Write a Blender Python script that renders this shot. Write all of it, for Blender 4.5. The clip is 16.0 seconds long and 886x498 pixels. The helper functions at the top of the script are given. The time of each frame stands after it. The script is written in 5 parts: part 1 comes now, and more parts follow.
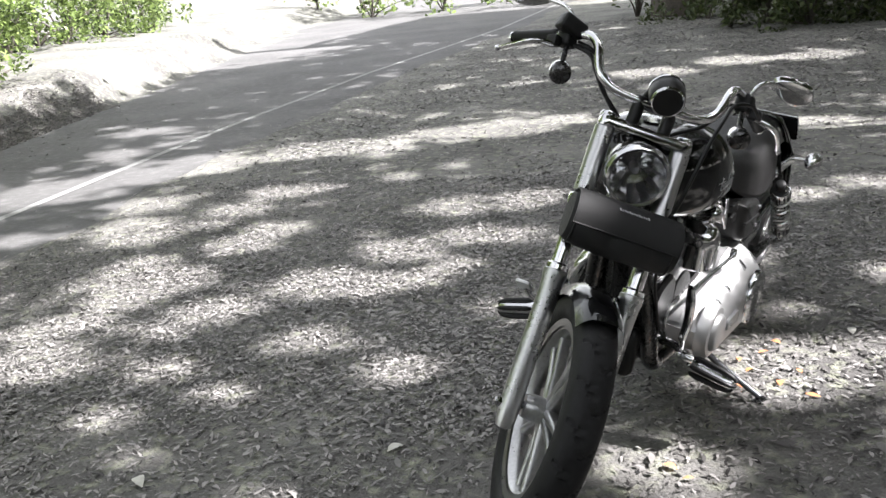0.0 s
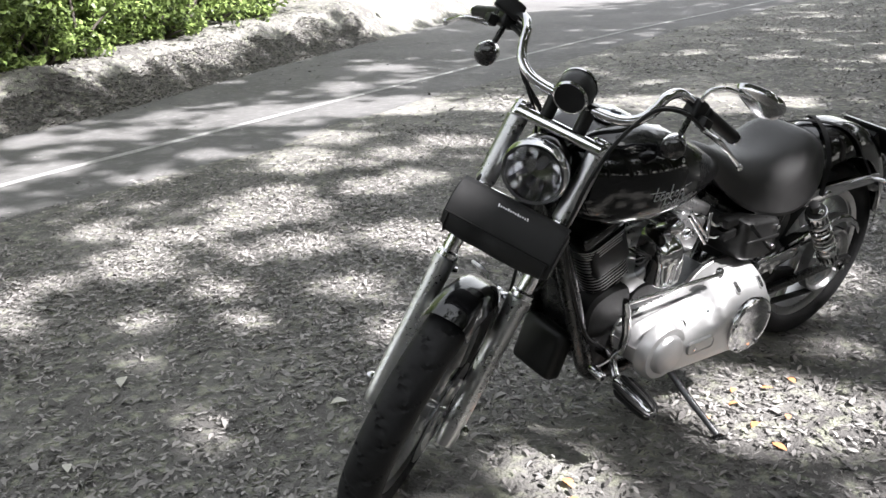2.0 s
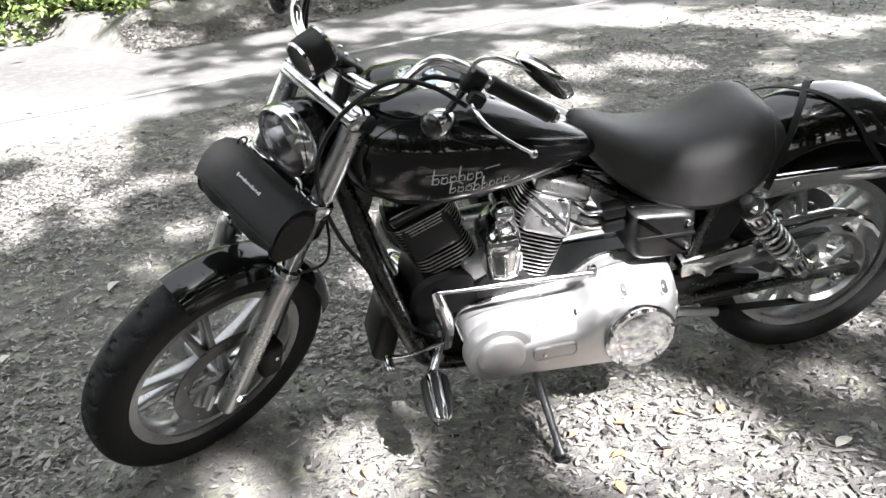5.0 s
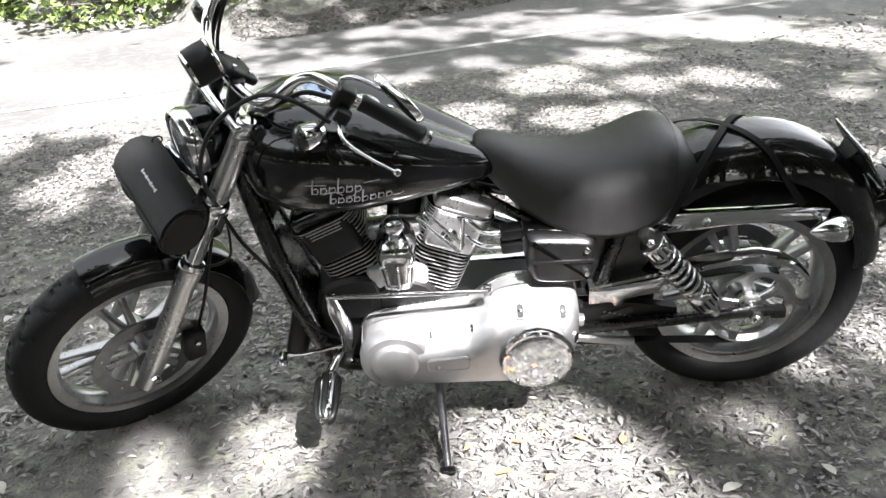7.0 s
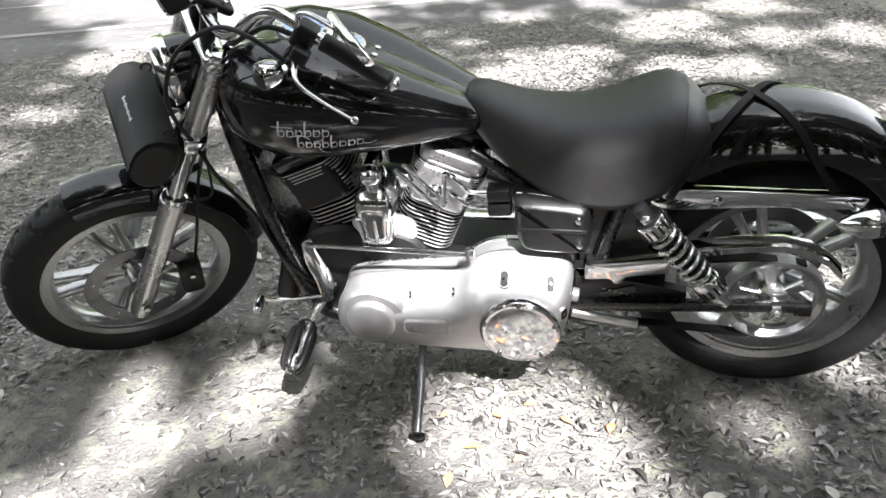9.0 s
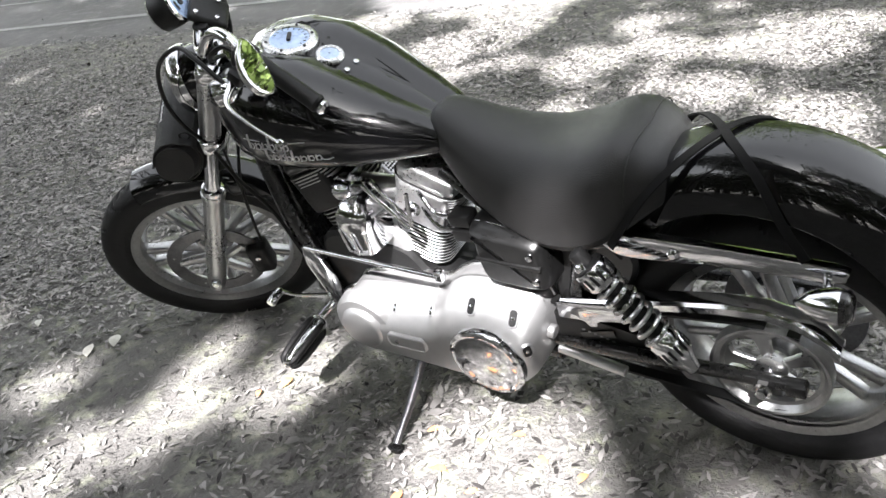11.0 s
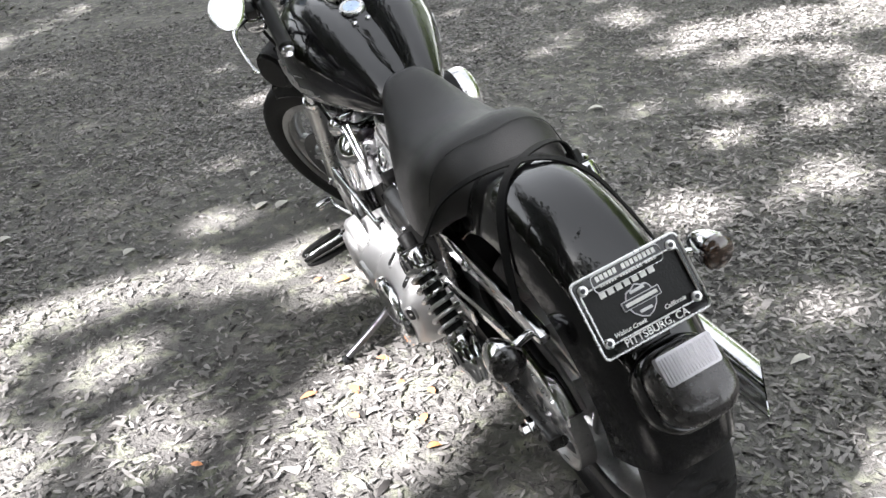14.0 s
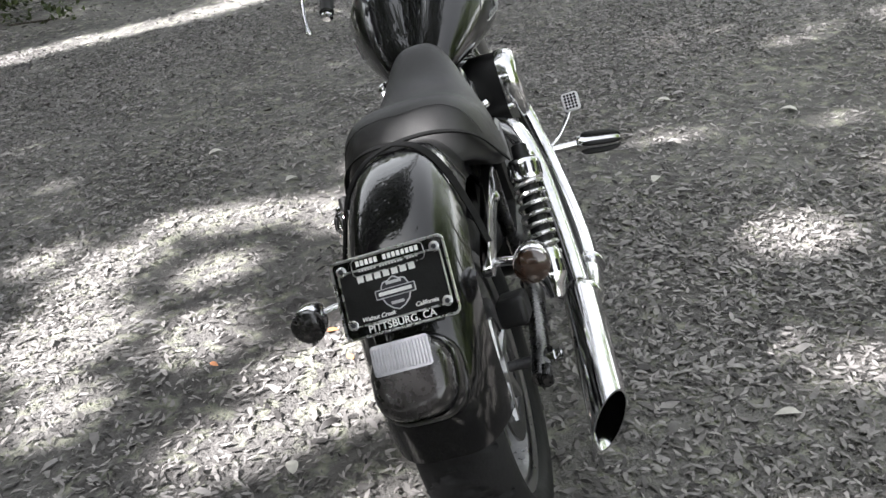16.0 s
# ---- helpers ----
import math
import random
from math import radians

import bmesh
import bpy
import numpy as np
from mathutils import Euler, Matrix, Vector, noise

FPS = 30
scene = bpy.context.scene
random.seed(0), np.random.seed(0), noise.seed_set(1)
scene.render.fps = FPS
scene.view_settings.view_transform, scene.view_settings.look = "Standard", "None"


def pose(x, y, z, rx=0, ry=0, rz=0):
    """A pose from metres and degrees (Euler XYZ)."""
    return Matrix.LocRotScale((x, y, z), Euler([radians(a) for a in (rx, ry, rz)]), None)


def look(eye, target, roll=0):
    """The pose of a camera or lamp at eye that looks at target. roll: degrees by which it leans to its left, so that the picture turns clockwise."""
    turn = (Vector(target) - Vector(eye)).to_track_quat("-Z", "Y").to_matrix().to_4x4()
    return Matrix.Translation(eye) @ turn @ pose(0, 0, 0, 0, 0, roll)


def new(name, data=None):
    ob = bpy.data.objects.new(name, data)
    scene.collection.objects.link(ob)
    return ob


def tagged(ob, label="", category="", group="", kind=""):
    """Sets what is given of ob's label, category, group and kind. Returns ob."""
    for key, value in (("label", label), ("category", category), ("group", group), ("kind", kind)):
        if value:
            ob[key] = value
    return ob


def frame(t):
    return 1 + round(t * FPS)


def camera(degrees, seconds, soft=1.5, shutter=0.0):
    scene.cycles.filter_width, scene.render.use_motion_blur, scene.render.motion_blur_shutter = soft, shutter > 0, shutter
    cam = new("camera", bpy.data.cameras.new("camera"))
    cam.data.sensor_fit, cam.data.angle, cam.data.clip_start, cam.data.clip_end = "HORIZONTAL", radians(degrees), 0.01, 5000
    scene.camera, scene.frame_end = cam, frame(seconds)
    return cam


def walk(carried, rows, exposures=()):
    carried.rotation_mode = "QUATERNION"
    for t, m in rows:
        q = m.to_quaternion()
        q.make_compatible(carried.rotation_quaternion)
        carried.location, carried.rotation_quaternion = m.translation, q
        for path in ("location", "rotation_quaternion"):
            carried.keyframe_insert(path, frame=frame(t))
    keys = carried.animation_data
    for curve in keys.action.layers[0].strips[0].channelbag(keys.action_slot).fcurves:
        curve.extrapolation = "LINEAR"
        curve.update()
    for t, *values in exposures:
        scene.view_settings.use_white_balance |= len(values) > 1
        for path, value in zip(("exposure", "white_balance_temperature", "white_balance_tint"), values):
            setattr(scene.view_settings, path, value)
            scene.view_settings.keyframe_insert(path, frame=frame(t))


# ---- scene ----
from mathutils.bvhtree import BVHTree

cam = camera(51.5, 16.0, soft=1.5)
PATH = [
    (0, (1.812, 0.158, 1.434), (1.113, 1.937, 0.848), -6.0),
    (0.5, (2.052, 0.256, 1.436), (1.224, 1.981, 0.853), -3.2),
    (1, (2.264, 0.383, 1.419), (1.278, 2.001, 0.78), -4.5),
    (1.5, (2.479, 0.519, 1.427), (1.283, 1.975, 0.756), -5.9),
    (2, (2.691, 0.708, 1.417), (1.452, 2.141, 0.775), -2.8),
    (2.5, (2.881, 0.906, 1.429), (1.545, 2.216, 0.722), -3.5),
    (3, (3.042, 1.052, 1.433), (1.518, 2.152, 0.747), -1.9),
    (3.5, (3.165, 1.25, 1.425), (1.593, 2.254, 0.704), -3.1),
    (4, (3.228, 1.545, 1.419), (1.673, 2.518, 0.623), -1.2),
    (4.2, (3.249, 1.625, 1.423), (1.666, 2.55, 0.624), -2.5),
    (6.3, (3.54, 2.458, 1.435), (1.782, 2.976, 0.633), -3.5),
    (6.5, (3.566, 2.48, 1.439), (1.79, 2.955, 0.65), -3.8),
    (7, (3.616, 2.527, 1.449), (1.839, 2.993, 0.658), -4.2),
    (7.5, (3.634, 2.553, 1.446), (1.858, 3.012, 0.649), -4.4),
    (8, (3.659, 2.601, 1.435), (1.862, 2.972, 0.639), -5.1),
    (8.5, (3.659, 2.724, 1.427), (1.84, 2.988, 0.638), -4.7),
    (9, (3.538, 2.964, 1.407), (1.753, 3.08, 0.511), -3.5),
    (9.5, (3.461, 3.175, 1.43), (1.653, 3.163, 0.576), -5.1),
    (9.7, (3.443, 3.275, 1.429), (1.648, 3.143, 0.557), -7.0),
    (11.8, (3.256, 4.221, 1.506), (1.691, 3.331, 0.634), -7.1),
    (12, (3.257, 4.307, 1.531), (1.69, 3.39, 0.692), -5.6),
    (12.5, (3.148, 4.482, 1.521), (1.623, 3.487, 0.695), -3.9),
    (13, (2.953, 4.637, 1.494), (1.549, 3.497, 0.64), -3.4),
    (13.5, (2.814, 4.773, 1.453), (1.62, 3.427, 0.579), -6.5),
    (13.8, (2.72, 4.89, 1.439), (1.688, 3.442, 0.523), -6.6),
    (14, (2.644, 4.955, 1.43), (1.684, 3.467, 0.499), -7.9),
    (14.5, (2.408, 5.028, 1.402), (1.672, 3.429, 0.453), -7.8),
    (15, (2.208, 5.092, 1.393), (1.617, 3.455, 0.407), -8.9),
    (15.5, (2.045, 5.252, 1.402), (1.657, 3.515, 0.488), -8.5),
    (16, (1.843, 5.39, 1.389), (1.611, 3.624, 0.478), -8.7),
]
EXPOSURE = [(0, 2.22), (2, 2.30), (4, 2.66), (7, 2.80), (10, 2.78), (13, 2.70), (14.5, 2.60), (16, 2.55)]
walk(cam, [(t, look(eye, target, roll)) for t, eye, target, roll in PATH], EXPOSURE)
# ---- world, sun, sky ----
SUN = Vector((0.70, 0.13, 0.70)).normalized()
world = bpy.data.worlds.new("world")
scene.world = world
world.use_nodes = True
wn = world.node_tree.nodes
sky = wn.new("ShaderNodeTexSky")
sky.sky_type = "NISHITA"
sky.sun_disc = False
sky.sun_elevation = math.asin(SUN.z)
sky.sun_rotation = math.atan2(SUN.x, SUN.y)
sky.air_density, sky.dust_density, sky.ozone_density = 1.0, 1.5, 0.6
sky_tint = wn.new("ShaderNodeHueSaturation")
sky_tint.inputs["Saturation"].default_value = 0.16
world.node_tree.links.new(sky.outputs[0], sky_tint.inputs["Color"])
world.node_tree.links.new(sky_tint.outputs[0], wn["Background"].inputs[0])
wn["Background"].inputs[1].default_value = 0.13
sun_data = bpy.data.lights.new("sun", "SUN")
sun_data.energy, sun_data.angle, sun_data.color = 4.9, radians(0.53), (1.0, 0.970, 0.986)
sun = new("sun", sun_data)
sun.matrix_world = look(SUN * 60, (0, 0, 0))


# ---- materials ----
def material(name, base, rough=0.5, metal=0.0, vary=0.25, scale=12.0, bump=0.0, bump_scale=80.0, coat=0.0, rough_vary=0.1, **sockets):
    """A principled surface with broad and fine variation of colour, gloss and relief."""
    mat = bpy.data.materials.new(name)
    mat.use_nodes = True
    nt = mat.node_tree
    n, l = nt.nodes, nt.links
    bsdf = n["Principled BSDF"]
    tc = n.new("ShaderNodeTexCoord")
    broad, fine = n.new("ShaderNodeTexNoise"), n.new("ShaderNodeTexNoise")
    broad.inputs["Scale"].default_value, fine.inputs["Scale"].default_value = scale, scale * 9
    broad.inputs["Detail"].default_value, fine.inputs["Detail"].default_value = 4, 3
    for t in (broad, fine):
        l.new(tc.outputs["Object"], t.inputs["Vector"])
    mean = n.new("ShaderNodeMath")
    mean.operation = "ADD"
    l.new(broad.outputs["Fac"], mean.inputs[0])
    l.new(fine.outputs["Fac"], mean.inputs[1])
    ramp = n.new("ShaderNodeMapRange")
    ramp.inputs["From Min"].default_value, ramp.inputs["From Max"].default_value = 0.7, 1.3
    ramp.inputs["To Min"].default_value, ramp.inputs["To Max"].default_value = 1 - vary, 1 + vary
    l.new(mean.outputs[0], ramp.inputs["Value"])
    mix = n.new("ShaderNodeVectorMath")
    mix.operation = "SCALE"
    mix.inputs[0].default_value = base
    l.new(ramp.outputs[0], mix.inputs["Scale"])
    l.new(mix.outputs[0], bsdf.inputs["Base Color"])
    rr = n.new("ShaderNodeMapRange")
    rr.inputs["From Min"].default_value, rr.inputs["From Max"].default_value = 0.7, 1.3
    rr.inputs["To Min"].default_value, rr.inputs["To Max"].default_value = max(0.0, rough - rough_vary * rough), min(1.0, rough + rough_vary)
    l.new(mean.outputs[0], rr.inputs["Value"])
    l.new(rr.outputs[0], bsdf.inputs["Roughness"])
    bsdf.inputs["Metallic"].default_value = metal
    bsdf.inputs["Coat Weight"].default_value = coat
    bsdf.inputs["Coat Roughness"].default_value = 0.04
    for key, value in sockets.items():
        bsdf.inputs[key.replace("_", " ")].default_value = value
    if bump:
        grain = n.new("ShaderNodeTexNoise")
        grain.inputs["Scale"].default_value, grain.inputs["Detail"].default_value = bump_scale, 5
        l.new(tc.outputs["Object"], grain.inputs["Vector"])
        b = n.new("ShaderNodeBump")
        b.inputs["Strength"].default_value, b.inputs["Distance"].default_value = bump, 0.004
        l.new(grain.outputs["Fac"], b.inputs["Height"])
        l.new(b.outputs[0], bsdf.inputs["Normal"])
    return mat


PAINT = material("black_gloss_paint", (0.0025, 0.0025, 0.003), 0.3, Specular_IOR_Level=0.08, vary=0.2, coat=1.0, rough_vary=0.04)
FRAME = material("black_frame_enamel", (0.004, 0.004, 0.004), 0.24, vary=0.3, coat=0.15)
PLASTIC = material("black_plastic", (0.006, 0.006, 0.006), 0.42, Specular_IOR_Level=0.3, vary=0.3, bump=0.15, bump_scale=220)
RUBBER = material("tyre_rubber", (0.010, 0.010, 0.0105), 0.62, Specular_IOR_Level=0.25, vary=0.45, scale=7, bump=0.25, bump_scale=160)
HOSE = material("hose_rubber", (0.005, 0.005, 0.005), 0.42, Specular_IOR_Level=0.25)
LEATHER = material("seat_vinyl", (0.0125, 0.0122, 0.0122), 0.45, Specular_IOR_Level=0.5, vary=0.2, bump=0.28, bump_scale=420)
CLOTH = material("nylon_cloth", (0.009, 0.009, 0.0092), 0.62, Specular_IOR_Level=0.35, vary=0.3, bump=0.35, bump_scale=500)
CHROME = material("chrome", (0.62, 0.62, 0.63), 0.07, 1.0, vary=0.08, rough_vary=0.08)
POLISHED = material("polished_aluminium", (0.58, 0.58, 0.575), 0.25, 1.0, vary=0.08)
SLIDER = material("brushed_fork_slider", (0.44, 0.44, 0.44), 0.27, 1.0, vary=0.08)
WEBBING = material("strap_webbing", (0.005, 0.005, 0.005), 0.75, Specular_IOR_Level=0.15, vary=0.3, bump=0.3, bump_scale=400)
SATIN = material("satin_silver_coating", (0.44, 0.44, 0.44), 0.36, 0.75, vary=0.06, scale=5, bump=0.04, bump_scale=500)
SEMI = material("black_semi_gloss_paint", (0.005, 0.005, 0.005), 0.30, vary=0.25)
CAST = material("cast_wheel_silver", (0.42, 0.42, 0.42), 0.30, 1.0, vary=0.15, bump=0.08, bump_scale=260)
STEEL = material("brake_disc_steel", (0.15, 0.15, 0.155), 0.34, 1.0, vary=0.25, scale=20)
FIN = material("fin_silver", (0.44, 0.44, 0.44), 0.28, 0.9, vary=0.15)
IRON = material("black_engine_coating", (0.007, 0.007, 0.007), 0.45, Specular_IOR_Level=0.28, vary=0.3, bump=0.2, bump_scale=200)
MIRROR = material("mirror_glass", (0.85, 0.85, 0.86), 0.015, 1.0, vary=0.02, rough_vary=0.0)
SMOKE = material("smoked_lens", (0.012, 0.011, 0.011), 0.22, vary=0.2, coat=0.5)
CLEAR = material("clear_ribbed_lens", (0.26, 0.26, 0.28), 0.14, vary=0.1, coat=1.0)
AMBER = material("amber_lens", (0.040, 0.022, 0.014), 0.12, vary=0.2, coat=1.0)
DIAL = material("dial_face", (0.46, 0.60, 0.86), 0.25, vary=0.06, coat=0.6)
WHITE = material("white_lettering", (0.72, 0.72, 0.70), 0.4, vary=0.05)
INK = material("dark_print", (0.02, 0.02, 0.025), 0.5)
SILVER = material("silver_lettering", (0.55, 0.55, 0.56), 0.35, 0.4, vary=0.1)
BARK = material("bark", (0.07, 0.06, 0.05), 0.9, vary=0.5, scale=3, bump=0.9, bump_scale=14)
GLASS = bpy.data.materials.new("headlight_glass")
GLASS.use_nodes = True
GLASS.node_tree.nodes["Principled BSDF"].inputs["Transmission Weight"].default_value = 1.0
GLASS.node_tree.nodes["Principled BSDF"].inputs["Roughness"].default_value = 0.03
GLASS.node_tree.nodes["Principled BSDF"].inputs["IOR"].default_value = 1.3


def leafy(name, dark, light, rough=0.55, through_light=0.0):
    """Leaf surface whose colour runs from dark to light from leaf to leaf."""
    mat = bpy.data.materials.new(name)
    mat.use_nodes = True
    n, l = mat.node_tree.nodes, mat.node_tree.links
    geo = n.new("ShaderNodeNewGeometry")
    ramp = n.new("ShaderNodeValToRGB")
    ramp.color_ramp.elements[0].color, ramp.color_ramp.elements[1].color = (*dark, 1), (*light, 1)
    l.new(geo.outputs["Random Per Island"], ramp.inputs[0])
    tc, tex = n.new("ShaderNodeTexCoord"), n.new("ShaderNodeTexNoise")
    tex.inputs["Scale"].default_value, tex.inputs["Detail"].default_value = 60, 3
    l.new(tc.outputs["Object"], tex.inputs["Vector"])
    hsv = n.new("ShaderNodeHueSaturation")
    mr = n.new("ShaderNodeMapRange")
    mr.inputs["To Min"].default_value, mr.inputs["To Max"].default_value = 0.75, 1.25
    l.new(tex.outputs["Fac"], mr.inputs["Value"])
    l.new(mr.outputs[0], hsv.inputs["Value"])
    l.new(ramp.outputs[0], hsv.inputs["Color"])
    b = n["Principled BSDF"]
    b.inputs["Roughness"].default_value, b.inputs["Specular IOR Level"].default_value = rough, 0.3
    l.new(hsv.outputs[0], b.inputs["Base Color"])
    if through_light:
        tr, add = n.new("ShaderNodeBsdfTranslucent"), n.new("ShaderNodeMixShader")
        l.new(hsv.outputs[0], tr.inputs["Color"])
        add.inputs[0].default_value = through_light
        l.new(b.outputs[0], add.inputs[1])
        l.new(tr.outputs[0], add.inputs[2])
        l.new(add.outputs[0], n["Material Output"].inputs["Surface"])
    return mat


LITTER = leafy("dry_leaf_litter", (0.022, 0.020, 0.019), (0.31, 0.296, 0.283), 0.6)
CRUMBS = leafy("leaf_crumbs", (0.050, 0.047, 0.045), (0.21, 0.20, 0.19), 0.6)
FRESH_DRY = leafy("fallen_orange_leaf", (0.50, 0.17, 0.06), (0.62, 0.30, 0.15), 0.5)
PALE_DRY = leafy("fallen_pale_leaf", (0.36, 0.35, 0.31), (0.52, 0.51, 0.46), 0.5)
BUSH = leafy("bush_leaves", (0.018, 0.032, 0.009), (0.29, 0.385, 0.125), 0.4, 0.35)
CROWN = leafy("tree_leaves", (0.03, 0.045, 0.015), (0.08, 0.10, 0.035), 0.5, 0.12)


def ground_material(name, layers, scale, bump):
    """Soil or asphalt: three colours mixed by noise at two sizes, with grit in relief."""
    mat = bpy.data.materials.new(name)
    mat.use_nodes = True
    n, l = mat.node_tree.nodes, mat.node_tree.links
    tc = n.new("ShaderNodeTexCoord")
    def noise_at(s, detail):
        t = n.new("ShaderNodeTexNoise")
        t.inputs["Scale"].default_value, t.inputs["Detail"].default_value = s, detail
        l.new(tc.outputs["Object"], t.inputs["Vector"])
        return t
    big, small, grit = noise_at(scale, 6), noise_at(scale * 14, 6), noise_at(scale * 90, 4)
    r1, r2 = n.new("ShaderNodeValToRGB"), n.new("ShaderNodeValToRGB")
    r1.color_ramp.elements[0].color, r1.color_ramp.elements[1].color = (*layers[0], 1), (*layers[1], 1)
    r1.color_ramp.elements[0].position, r1.color_ramp.elements[1].position = 0.36, 0.64
    r2.color_ramp.elements[0].position, r2.color_ramp.elements[1].position = 0.5, 0.75
    l.new(big.outputs["Fac"], r1.inputs[0])
    l.new(small.outputs["Fac"], r2.inputs[0])
    mix = n.new("ShaderNodeMix")
    mix.data_type = "RGBA"
    l.new(r2.outputs[0], mix.inputs[0])
    l.new(r1.outputs[0], mix.inputs[6])
    mix.inputs[7].default_value = (*layers[2], 1)
    b = n["Principled BSDF"]
    b.inputs["Roughness"].default_value = 0.9
    l.new(mix.outputs[2], b.inputs["Base Color"])
    add = n.new("ShaderNodeMath")
    add.operation = "ADD"
    l.new(small.outputs["Fac"], add.inputs[0])
    l.new(grit.outputs["Fac"], add.inputs[1])
    bp = n.new("ShaderNodeBump")
    bp.inputs["Strength"].default_value, bp.inputs["Distance"].default_value = bump, 0.02
    l.new(add.outputs[0], bp.inputs["Height"])
    l.new(bp.outputs[0], b.inputs["Normal"])
    return mat


SOIL = ground_material("leaf_mould_soil", ((0.082, 0.078, 0.074), (0.165, 0.159, 0.148), (0.268, 0.278, 0.208)), 1.1, 0.6)
ASPHALT = ground_material("worn_asphalt", ((0.075, 0.073, 0.072), (0.108, 0.105, 0.104), (0.140, 0.137, 0.135)), 0.8, 0.22)
LINE = ground_material("worn_road_paint", ((0.22, 0.22, 0.215), (0.31, 0.31, 0.30), (0.14, 0.14, 0.135)), 3.0, 0.15)


# ---- shape helpers ----
def V(*c):
    return Vector(c)


def part(name, bm, mat, parent=None, label="", sharp=38):
    """One bmesh as one mesh object, under a thing or a part."""
    me = bpy.data.meshes.new(name)
    bmesh.ops.recalc_face_normals(bm, faces=bm.faces)
    bm.to_mesh(me)
    bm.free()
    me.polygons.foreach_set("use_smooth", [True] * len(me.polygons))
    me.set_sharp_from_angle(angle=radians(sharp))
    me.materials.append(mat)
    ob = new(name, me)
    ob.parent = parent
    return tagged(ob, label)


def along(p, d, up=(0, 0, 1)):
    """A frame at p whose z runs along d."""
    z = Vector(d).normalized()
    x = Vector(up).cross(z)
    if x.length < 1e-4:
        x = V(1, 0, 0)
    x.normalize()
    m = Matrix.Identity(4)
    for i, c in enumerate((x, z.cross(x), z, Vector(p))):
        m[0][i], m[1][i], m[2][i] = c
    return m


def rings(bm, loops, closed=False, caps=True):
    """Skin rings of equal count, one after another."""
    vs = [[bm.verts.new(p) for p in loop] for loop in loops]
    pairs = list(zip(vs, vs[1:])) + ([(vs[-1], vs[0])] if closed else [])
    k = len(vs[0])
    for a, b in pairs:
        for i in range(k):
            bm.faces.new((a[i], a[(i + 1) % k], b[(i + 1) % k], b[i]))
    if caps and not closed:
        bm.faces.new(vs[0][::-1])
        bm.faces.new(vs[-1])
    return bm


def lathe(bm, profile, m=Matrix.Identity(4), seg=28, caps=True):
    """A profile of (radius, height) turned about the z of m."""
    ang = [2 * math.pi * i / seg for i in range(seg)]
    return rings(bm, [[m @ V(r * math.cos(a), r * math.sin(a), h) for a in ang] for r, h in profile], caps=caps)


def smooth_line(pts, per=6):
    """A curve through the points."""
    p = [Vector(q) for q in pts]
    p = [2 * p[0] - p[1], *p, 2 * p[-1] - p[-2]]
    out = []
    for i in range(1, len(p) - 2):
        a, b, c, d = p[i - 1:i + 3]
        for j in range(per):
            t = j / per
            out.append(0.5 * (2 * b + (c - a) * t + (2 * a - 5 * b + 4 * c - d) * t * t + (3 * b - a - 3 * c + d) * t ** 3))
    return out + [p[-2]]


def tube(bm, pts, r, seg=10, per=6, flat=1.0):
    """A round tube along a curve; r may be one radius or one for each given point."""
    line = smooth_line(pts, per) if per > 1 else [Vector(p) for p in pts]
    rad = [r] * len(line) if not isinstance(r, (list, tuple)) else np.interp(np.linspace(0, len(r) - 1, len(line)), range(len(r)), r).tolist()
    side = None
    loops = []
    for i, p in enumerate(line):
        d = (line[min(i + 1, len(line) - 1)] - line[max(i - 1, 0)]).normalized()
        if side is None:
            side = d.orthogonal().normalized()
        side = (side - side.dot(d) * d).normalized()
        other = d.cross(side)
        loops.append([p + rad[i] * (math.cos(a) * side + flat * math.sin(a) * other) for a in (2 * math.pi * k / seg for k in range(seg))])
    return rings(bm, loops)


def rod(bm, p, q, r, r2=None, seg=14, edge=0.12):
    """A straight rod with slightly eased ends."""
    p, q = Vector(p), Vector(q)
    h, r2 = (q - p).length, r if r2 is None else r2
    e = min(edge * r, h * 0.2)
    return lathe(bm, [(r - e, 0), (r, e), (r2, h - e), (r2 - e, h)], along(p, q - p), seg)


def block(bm, m, size, bevel=0.004, seg=2):
    """A box with eased edges, its middle at m."""
    made = bmesh.ops.create_cube(bm, size=1, matrix=m @ Matrix.Diagonal((*size, 1)))["verts"]
    if bevel:
        edges = {e for v in made for e in v.link_edges}
        bmesh.ops.bevel(bm, geom=list(edges), offset=bevel, segments=seg, profile=0.5, affect="EDGES")
    return bm


def plate(bm, outline, m, layers):
    """An outline (x, y) in m built up in layers of (height, inset)."""
    k = len(outline)
    pts = [Vector(p) for p in outline]
    area = sum(pts[i].x * pts[(i + 1) % k].y - pts[(i + 1) % k].x * pts[i].y for i in range(k))
    sign = 1 if area > 0 else -1
    normals = []
    for i in range(k):
        d = pts[(i + 1) % k] - pts[i - 1]
        normals.append(Vector((-d.y, d.x)).normalized() * sign)
    return rings(bm, [[m @ V(*(p + inset * nn), h) for p, nn in zip(pts, normals)] for h, inset in layers])


def rounded(w, h, r, k=5):
    """The outline of a rounded rectangle."""
    out = []
    for cx, cy, a0 in ((w / 2 - r, h / 2 - r, 0), (-w / 2 + r, h / 2 - r, 90), (-w / 2 + r, -h / 2 + r, 180), (w / 2 - r, -h / 2 + r, 270)):
        out += [(cx + r * math.cos(radians(a0 + 90 * i / k)), cy + r * math.sin(radians(a0 + 90 * i / k))) for i in range(k + 1)]
    return out


